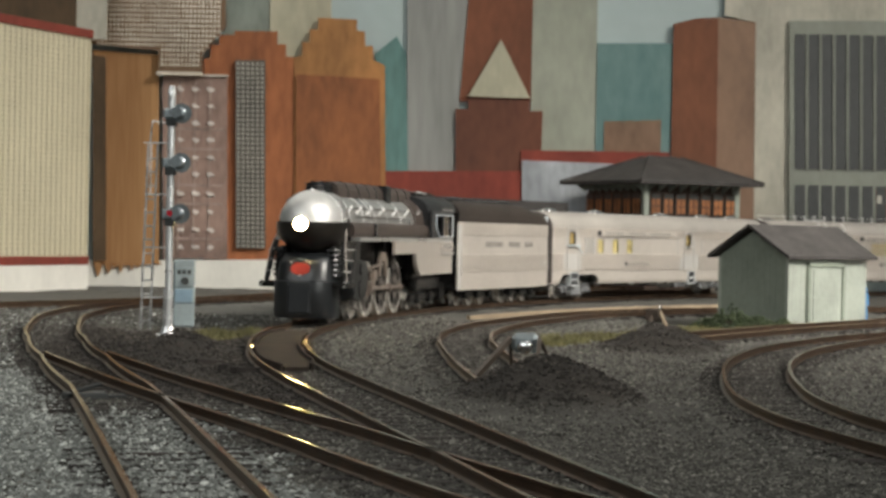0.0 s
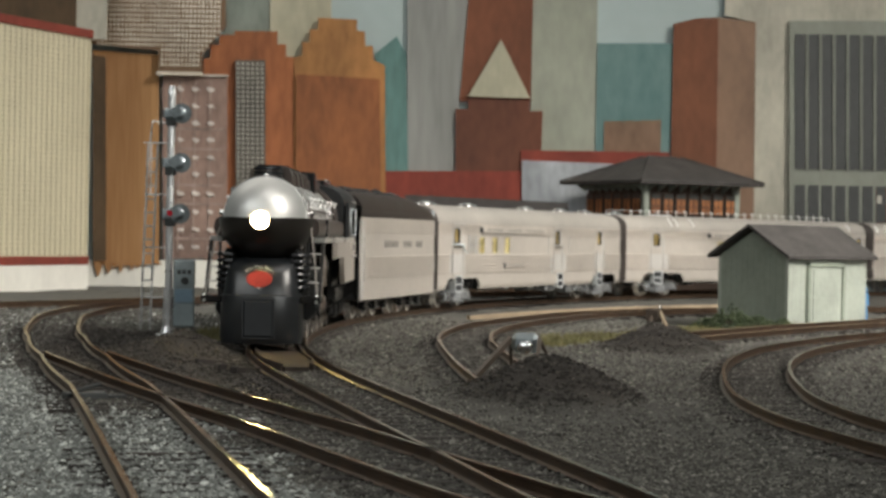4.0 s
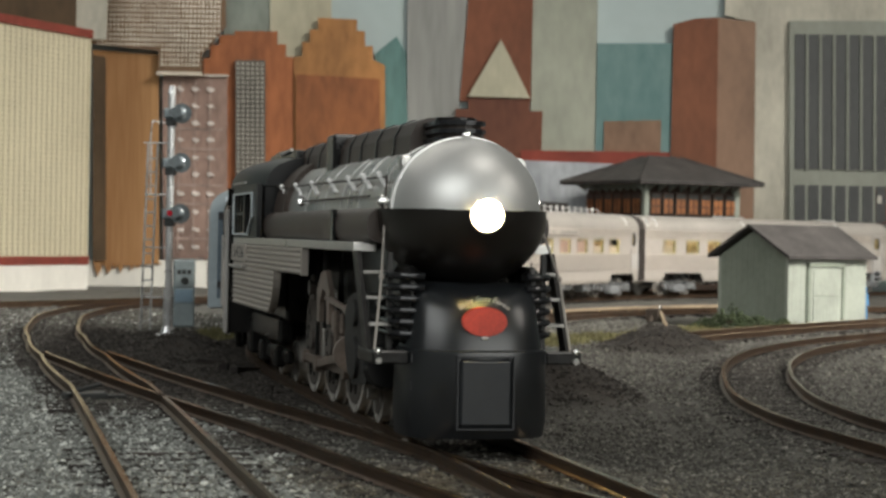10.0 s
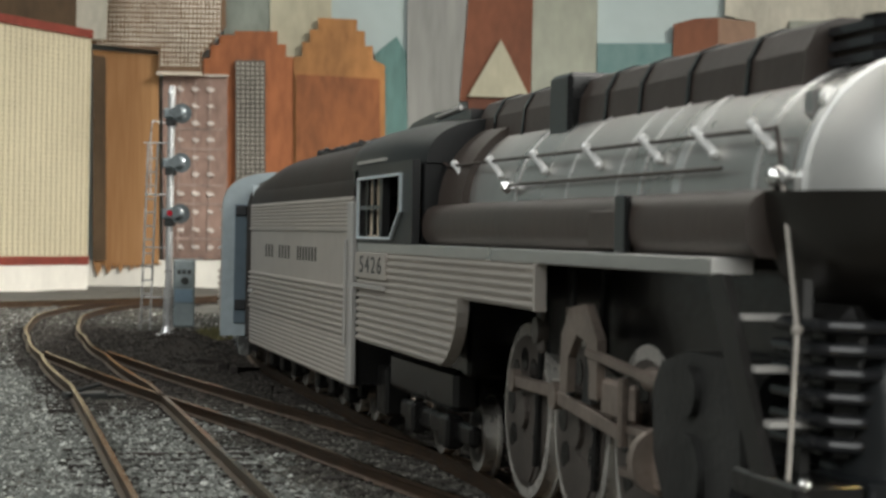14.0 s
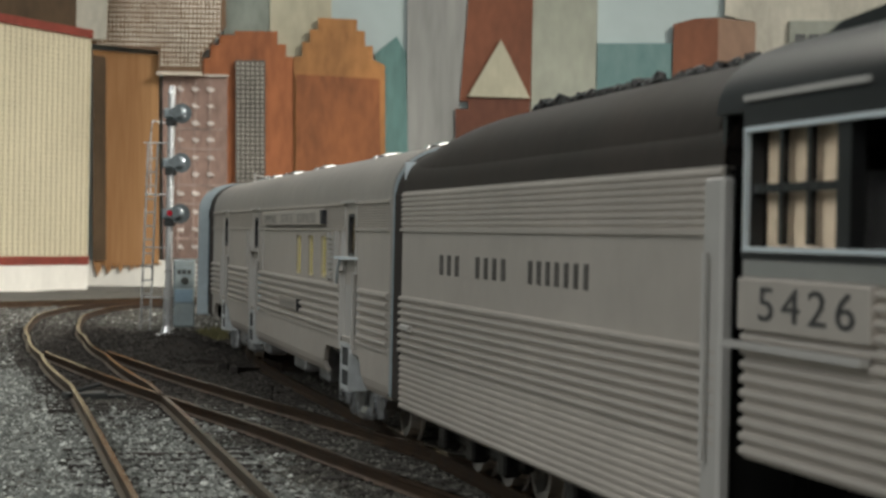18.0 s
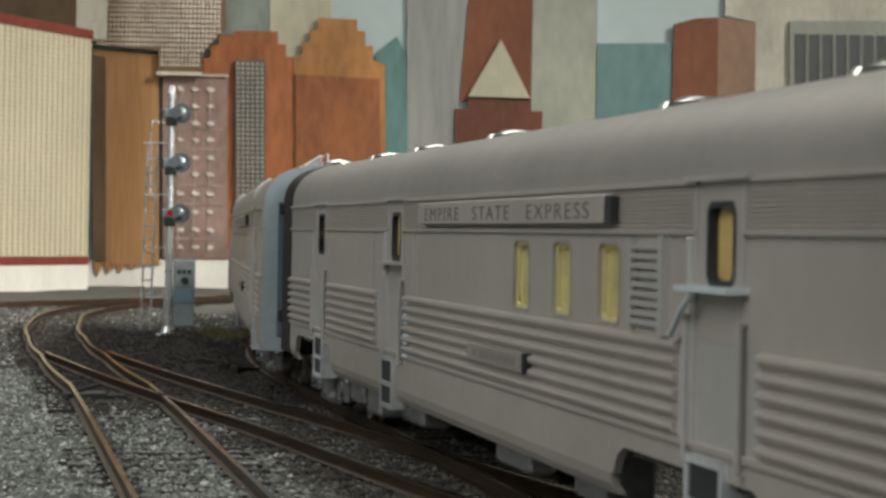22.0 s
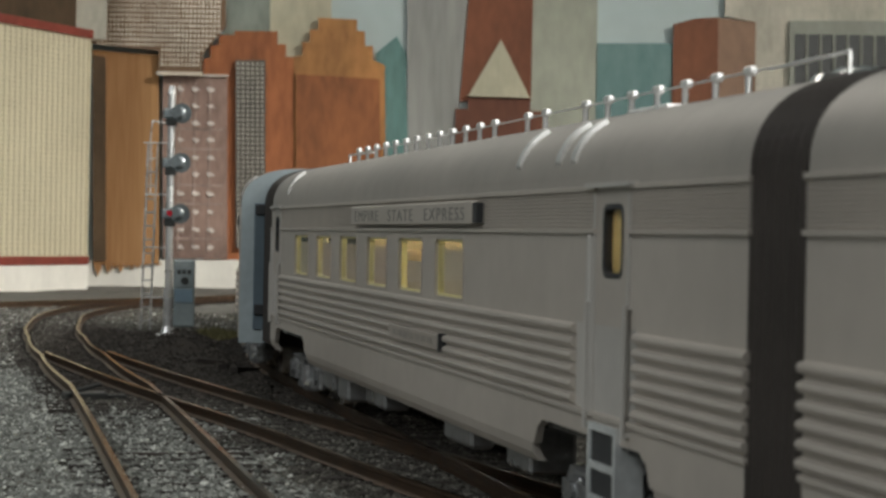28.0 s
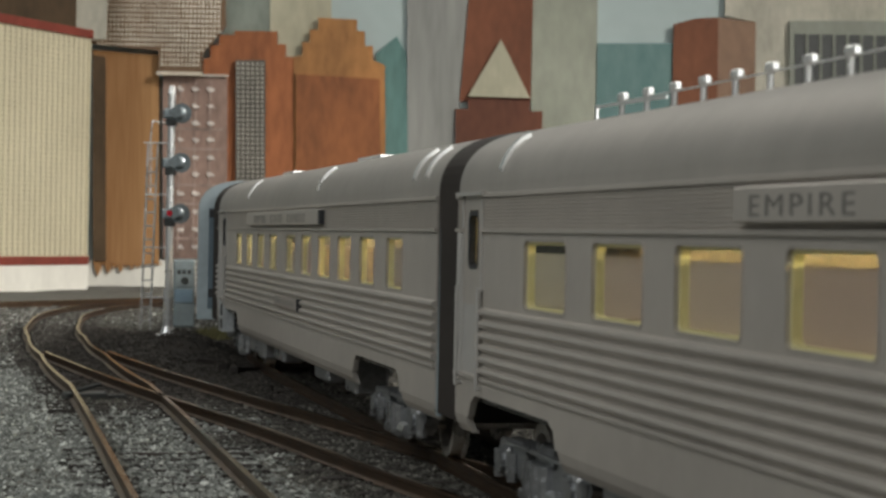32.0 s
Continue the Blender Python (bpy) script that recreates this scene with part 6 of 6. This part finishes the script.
        part("skirt_end", box(B(), 22.4, 23.1, *sorted((s * 16.2, s * 17.75)), 25.5, 31.0, 0.1), STEEL, lo)
        nr = 8
        for i in range(nr):
            z0, z1 = 25.6 - (i + 1) * 1.19, 25.6 - i * 1.19
            back = -15.5 - 13.0 * (1 - math.sqrt(max(0, 1 - ((i + 0.6) / 8.2) ** 2)))
            part("skirt_rib", shell(B(), ribs(z0, z1, 1, 17.2, 0.5), s, 0.9, -90.3, back), STEEL, lo)
        lip = [(-15.5 - 13.0 * (1 - math.sqrt(max(0, 1 - (u / 8.2) ** 2))), 25.6 - u * 1.19) for u in (0, 1.6, 3.2, 4.6, 5.8, 6.8, 7.5, 8.0)]
        bm = loft(B(), [[(x + 0.1, s * 17.85, z), (x + 0.9, s * 17.85, z + 0.1), (x + 0.9, s * 16.2, z + 0.1), (x + 0.1, s * 16.2, z)] for x, z in lip])
        part("skirt_lip", bm, STEEL, lo, "thin curved edge of the skirt over the wheels")
        part("number_panel", box(B(), -90.2, -64.5, *sorted((s * 17.0, s * 18.0)), 26.8, 31.0, 0.1), STEEL, lo)
        write_on(NUMBER, lo, -76.2, 18.02, 27.7, s, "number")
        bm = box(B(), -92.5, -65, *sorted((s * 17.6, s * 18.4)), 25.2, 25.8)
        part("skirt_rail", bm, DOORM, lo)
    # cab
    for s in (-1, 1):
        ya, yb = sorted((s * 16.4, s * 17.6))
        bm = holed_plate(-90.6, -46, 32.6, 45.2, ya, yb, [(-88.6, -71.5, 33.6, 43.4), (-69.0, -53.5, 33.6, 43.4)])
        part("cab_side", bm, CABM, lo)
        part("cab_corner", prism(B(), [(-60.5, 33.6), (-53.5, 33.6), (-53.5, 37.6)], "y", ya, yb), CABM, lo)
        rim = [(-89.1, 33.2), (-60.5, 33.2), (-53.3, 37.5), (-53.3, 43.4), (-89.1, 43.4)]
        inner = [(-88.75, 33.6), (-60.65, 33.6), (-53.75, 37.75), (-53.75, 43.0), (-88.75, 43.0)]
        bm = B()
        for i in range(5):
            j = (i + 1) % 5
            prism(bm, [rim[i], rim[j], inner[j], inner[i]], "y", *sorted((s * 17.5, s * 18.1)))
        fr = part("cab_window", bm, ENDM, lo, "white-framed cab window")
        bm = B()
        for x in (-82.6, -77.0):
            box(bm, x - 0.4, x + 0.4, *sorted((s * 16.9, s * 17.5)), 33.8, 43.2)
        box(bm, -88.6, -71.5, *sorted((s * 16.9, s * 17.5)), 38.0, 38.7)
        part("glazing_bar", bm, BLACK, fr)
        part("pane", box(B(), -88.6, -71.5, *sorted((s * 16.6, s * 16.8)), 33.8, 43.2), PANE, fr).visible_shadow = False
        part("cab_blind", box(B(), -88, -72, *sorted((s * 15.9, s * 16.3)), 33.2, 43.6), PALEIN, lo)
        bm = box(B(), -90, -66, *sorted((s * 16.6, s * 17.9)), 45.6, 46.1)
        part("rain_strip", bm, DOORM, lo)
    roof = []
    for x, up in ((-97, -1.2), (-92, -1.0), (-75, -0.9), (-62, -1.0), (-46, -1.6)):
        ring = []
        for i in range(21):
            a = math.pi * i / 20
            c = math.cos(a)
            w = 17.6 if x < -60 else 15.5
            ring.append((x, w * math.copysign(abs(c) ** 0.7, c), 44.8 + (8.6 + up) * math.sin(a) ** 0.9))
        roof.append(ring)
    part("cab_roof", loft(B(), roof), CABM, lo, "black rounded cab roof", smooth=True)
    part("roof_hatch", prism(B(), [(-98, 51.6), (-93, 53.0), (-78, 53.9), (-62, 53.9), (-50, 53.2), (-50, 50.5), (-98, 50.5)], "y", -8, 8), GLOSSB, lo, "black sloping roof hatch")
    for s in (-1, 1):
        part("hatch_rail", rod(B(), (-72, s * 8.3, 53.0), (-55, s * 8.3, 53.6), 0.4), DOORM, lo)
    collar = []
    for x, r in ((-50, 13.0), (-32, 12.8)):
        collar.append([(x, r * math.cos(math.pi * i / 20) * 1.05, 38.2 + r * 1.04 * math.sin(math.pi * i / 20)) for i in range(21)])
    part("boiler_collar", loft(B(), collar), DARKR, lo, smooth=True)
    part("cab_front", box(B(), -49, -46.5, -16.0, 16.0, 32.6, 45, 0.4), CABM, lo)
    part("cab_interior", box(B(), -60, -50, -14, 14, 33, 44), BLACK, lo)
    part("cab_floor", box(B(), -98, -46, -16, 16, 31.2, 32.6), BLACK, lo)
    part("cab_gauge", cyl(cyl(B(), "x", (-60.6, -10, 41), 1.0, 0.8, 12), "x", (-60.6, -13, 38.5), 0.8, 0.8, 12), BRASS, lo)
    # frame and running gear
    part("engine_frame", box(B(), -95, 96, -6.0, 6.0, 7.0, 18, 0.4), BLACK, lo)
    part("firebox", box(B(), -60, -28, -13, 13, 14, 32, 0.6), BLACK, lo)
    part("boiler_underside", box(B(), -30, 84, -9.5, 9.5, 18, 33, 1.5), BLACK, lo)
    for s in (-1, 1):
        poly = [(56.5, 19.5), (59, 22.2), (66, 23.6), (78, 23.6), (80, 22), (80.5, 11), (78, 8.2), (66, 7.2), (60, 9.2), (57, 13)]
        cy = part("cylinder", prism(B(), poly, "y", *sorted((s * 9.0, s * 14.6))), CASTG, lo, "dark grey cast cylinder and valve chest")
        part("cylinder_cover", cyl(B(), "x", (81.2, s * 11.6, 11.4), 4.0, 1.8, 28, r2=3.4), GLOSSB, cy, smooth=True)
        part("cylinder_boss", cyl(B(), "y", (68, s * 14.9, 12.2), 3.8, 0.9, 28), CASTG, cy, smooth=True)
        part("valve_boss", cyl(B(), "y", (68, s * 14.9, 20.0), 2.4, 0.9, 24), CASTG, cy, smooth=True)
        part("valve_cover", cyl(B(), "x", (81.2, s * 11.4, 20.4), 3.0, 1.8, 24, r2=2.4), GLOSSB, cy, smooth=True)
        part("rear_cover", cyl(B(), "x", (55.0, s * 13.0, 12.0), 3.4, 1.6, 24), GEAR, cy, smooth=True)
        for k in range(7):
            q = radians(-60 + k * 40)
            part("bolt", cyl(B(), "x", (54.0, s * 13.0 + 2.7 * math.cos(q), 12.0 + 2.7 * math.sin(q)), 0.4, 0.8, 6), GEAR, cy)
        part("valve_spindle_guide", cyl(B(), "x", (53.2, s * 12.6, 19.8), 1.3, 6, 14), GEAR, cy, smooth=True)
        bm = box(B(), 44, 63, *sorted((s * 12.4, s * 14.0)), 14.0, 14.8)
        box(bm, 44, 63, *sorted((s * 12.4, s * 14.0)), 9.4, 10.2)
        part("slide_bar", bm, GEAR, lo)
        arch = [(36.5, 16.5), (36.5, 23), (32, 26.8), (26, 26.2), (22.5, 23), (22, 16.5), (25, 16.5), (25.4, 20.5), (28.5, 23.2), (32, 22.6), (33.6, 19.5), (33.6, 16.5)]
        part("gear_hanger", prism(B(), arch, "y", *sorted((s * 13.2, s * 14.2))), GEAR, lo, "grey-brown arched valve gear bracket")
        part("gear_bracket", box(B(), 36.5, 47, *sorted((s * 12.6, s * 13.8)), 14.8, 19.0, 0.5), GEAR, lo)
        part("hanger_link", box(B(), 20.0, 21.6, *sorted((s * 12.0, s * 12.8)), 15, 30.5, 0.2), CASTG, lo)
        part("reverse_arm", cyl(box(B(), 8.6, 11.0, *sorted((s * 12.6, s * 13.4)), 20, 25.6, 0.4), "y", (9.8, s * 13.2, 22.8), 1.6, 1.4, 14), DISC, lo)
        bm = prism(B(), [(27, 15.5), (30.5, 15.5), (31.2, 20), (30.2, 24), (27.4, 24), (28.2, 20)], "y", *sorted((s * 12.2, s * 13.0)))
        part("expansion_link", bm, CASTG, lo)
        bm = rod(B(), (33, s * 14.0, 21.5), (60, s * 13.4, 19.4), 0.65)
        rod(bm, (46, s * 14.2, 19.6), (46, s * 14.2, 12.5), 0.6), box(bm, 20, 24, *sorted((s * 12, s * 13)), 22.5, 26)
        part("radius_rod", bm, GEAR, lo)
        for x in (24, -1):
            part("sand_pipe", rod(B(), (x, s * 9.5, 30), (x, s * 10.4, 5), 0.5), BLACK, lo)
        part("ash_pan", box(B(), -78, -32, *sorted((s * 10, s * 14)), 9, 15, 0.8), BLACK, lo)
        bm = box(B(), -74, -26, *sorted((s * 11.2, s * 13)), 4.6, 7.6, 0.5)
        for x in (-62, -38):
            box(bm, x - 2.6, x + 2.6, *sorted((s * 11.6, s * 14.2)), 3.4, 8.2, 0.5)
        part("trailing_frame", bm, BLACK, lo)
        part("brake_hanger", box(B(), -92, -84, *sorted((s * 9, s * 13.5)), 3.6, 12, 0.6), BLACK, lo)
    drv = driver_mesh()
    for x in (40.3, 15.8, -8.7):
        for s in (-1, 1):
            w = new("driving_wheel", drv)
            w.parent = lo
            tagged(w, "grey driving wheel with bright tyre")
            SPIN.append((w, (x, s * 8.6, 11.4), 11.4 if s < 0 else -11.4))
    for x in (86, 61, -38, -62):
        w = new("wheelset", WHEEL_S)
        w.parent = lo
        SPIN.append((w, (x, 0, 5.2), 5.2))
    for s in (-1, 1):
        bm = B()
        for a, b in ((-8.7, 15.8), (15.8, 40.3)):
            box(bm, a, b, -0.45, 0.45, -0.8, 0.8, 0.15)
        for x in (-8.7, 15.8, 40.3):
            cyl(bm, "y", (x, 0, 0), 1.5, 1.2, 14)
        RODS.append((part("side_rod", bm, GEAR, lo, "grey side rod coupling the driving wheels"), s, "side"))
        bm = box(B(), 0, 42, -0.45, 0.45, -0.85, 0.85, 0.15)
        cyl(bm, "y", (0, 0, 0), 1.7, 1.3, 14), cyl(bm, "y", (42, 0, 0), 1.3, 1.3, 12)
        RODS.append((part("main_rod", bm, GEAR, lo, "grey main rod"), s, "main"))
        bm = box(B(), -2.4, 2.4, -1.0, 1.0, -2.0, 2.0, 0.3)
        rod(bm, (0, 0, 0), (14, 0, 0), 0.6, 8)
        RODS.append((part("crosshead", bm, GEAR, lo), s, "cross"))
    # the driver's painted figure in the window
    part("cab_figure", ball(cyl(B(), "z", (-62.5, -14.5, 36.0), 1.9, 5, 12), (-62.5, -14.5, 39.6), 1.6), SKINP, lo, "small dark painted figure in the cab")
    return lo


# ---- the train stands on its way ----
VEH = []


def add_vehicle(ob, offset, a, b):
    VEH.append((ob, offset, a, b))
    return ob


add_vehicle(engine(), 0.0, -50, -102)
add_vehicle(tender_car(), -171.5, -30, -120)
for _i, _car in enumerate((mail_car(), lounge_car(), coach(11, "silver fluted streamlined coach model with lit windows"), coach(12, "silver fluted streamlined coach model with lit windows"), coach(13, "silver fluted streamlined coach model with lit windows"))):
    add_vehicle(_car, -314.3 - 295.7 * _i, -45, -253)


def motions():
    """Keys for all that moves: vehicles, trucks, wheels and rods."""
    heads = {}
    for v, off, a, b in VEH:
        rows = []
        for t in TIMES:
            x, y, h = stand(run(t) + off, a, b)
            heads[v.name, t] = h
            rows.append((t, pose(x * MM, y * MM, 0, 0, 0, h)))
        walk(v, rows)
    offs = {v.name: off for v, off, a, b in VEH}
    for fr, car, x in TRUCKS:
        rows = []
        for t in TIMES[::4] + [32.0]:
            h = math.degrees(on_main(run(t) + offs[car.name] - 149 + x)[2]) - 90
            rows.append((t, pose(x * MM, 0, 0, 0, 0, h - heads[car.name, t] if (car.name, t) in heads else 0)))
        walk(fr, rows[:-1] if rows[-1][0] == rows[-2][0] else rows)
    for w, (x, y, z), r in SPIN:
        walk(w, [(t, pose(x * MM, y * MM, z * MM) @ Euler((0, (run(t) - RUN[0]) / abs(r), 0)).to_matrix().to_4x4() @ pose(0, 0, 0, 0, 0, 180 if r < 0 else 0)) for t in TIMES])
    for ob, s, kind in RODS:
        rows = []
        for t in TIMES:
            a = (run(t) - RUN[0]) / 11.4 + (1.2 if s < 0 else 1.2 + math.pi / 2) * 0
            cx, cz = (4.1 * math.cos(a), -4.1 * math.sin(a)) if s < 0 else (-4.1 * math.cos(a), 4.1 * math.sin(a))
            px, pz = 15.8 + cx, 11.4 + cz
            hx = px + math.sqrt(42.0**2 - (12.0 - pz) ** 2)
            if kind == "side":
                m = pose(cx * MM, s * 11.2 * MM, pz * MM)
            elif kind == "main":
                m = pose(px * MM, s * 12.6 * MM, pz * MM, 0, -math.degrees(math.asin((12.0 - pz) / 42.0)), 0)
            else:
                m = pose(hx * MM, s * 13.2 * MM, 12.0 * MM)
            rows.append((t, m))
        walk(ob, rows)


motions()
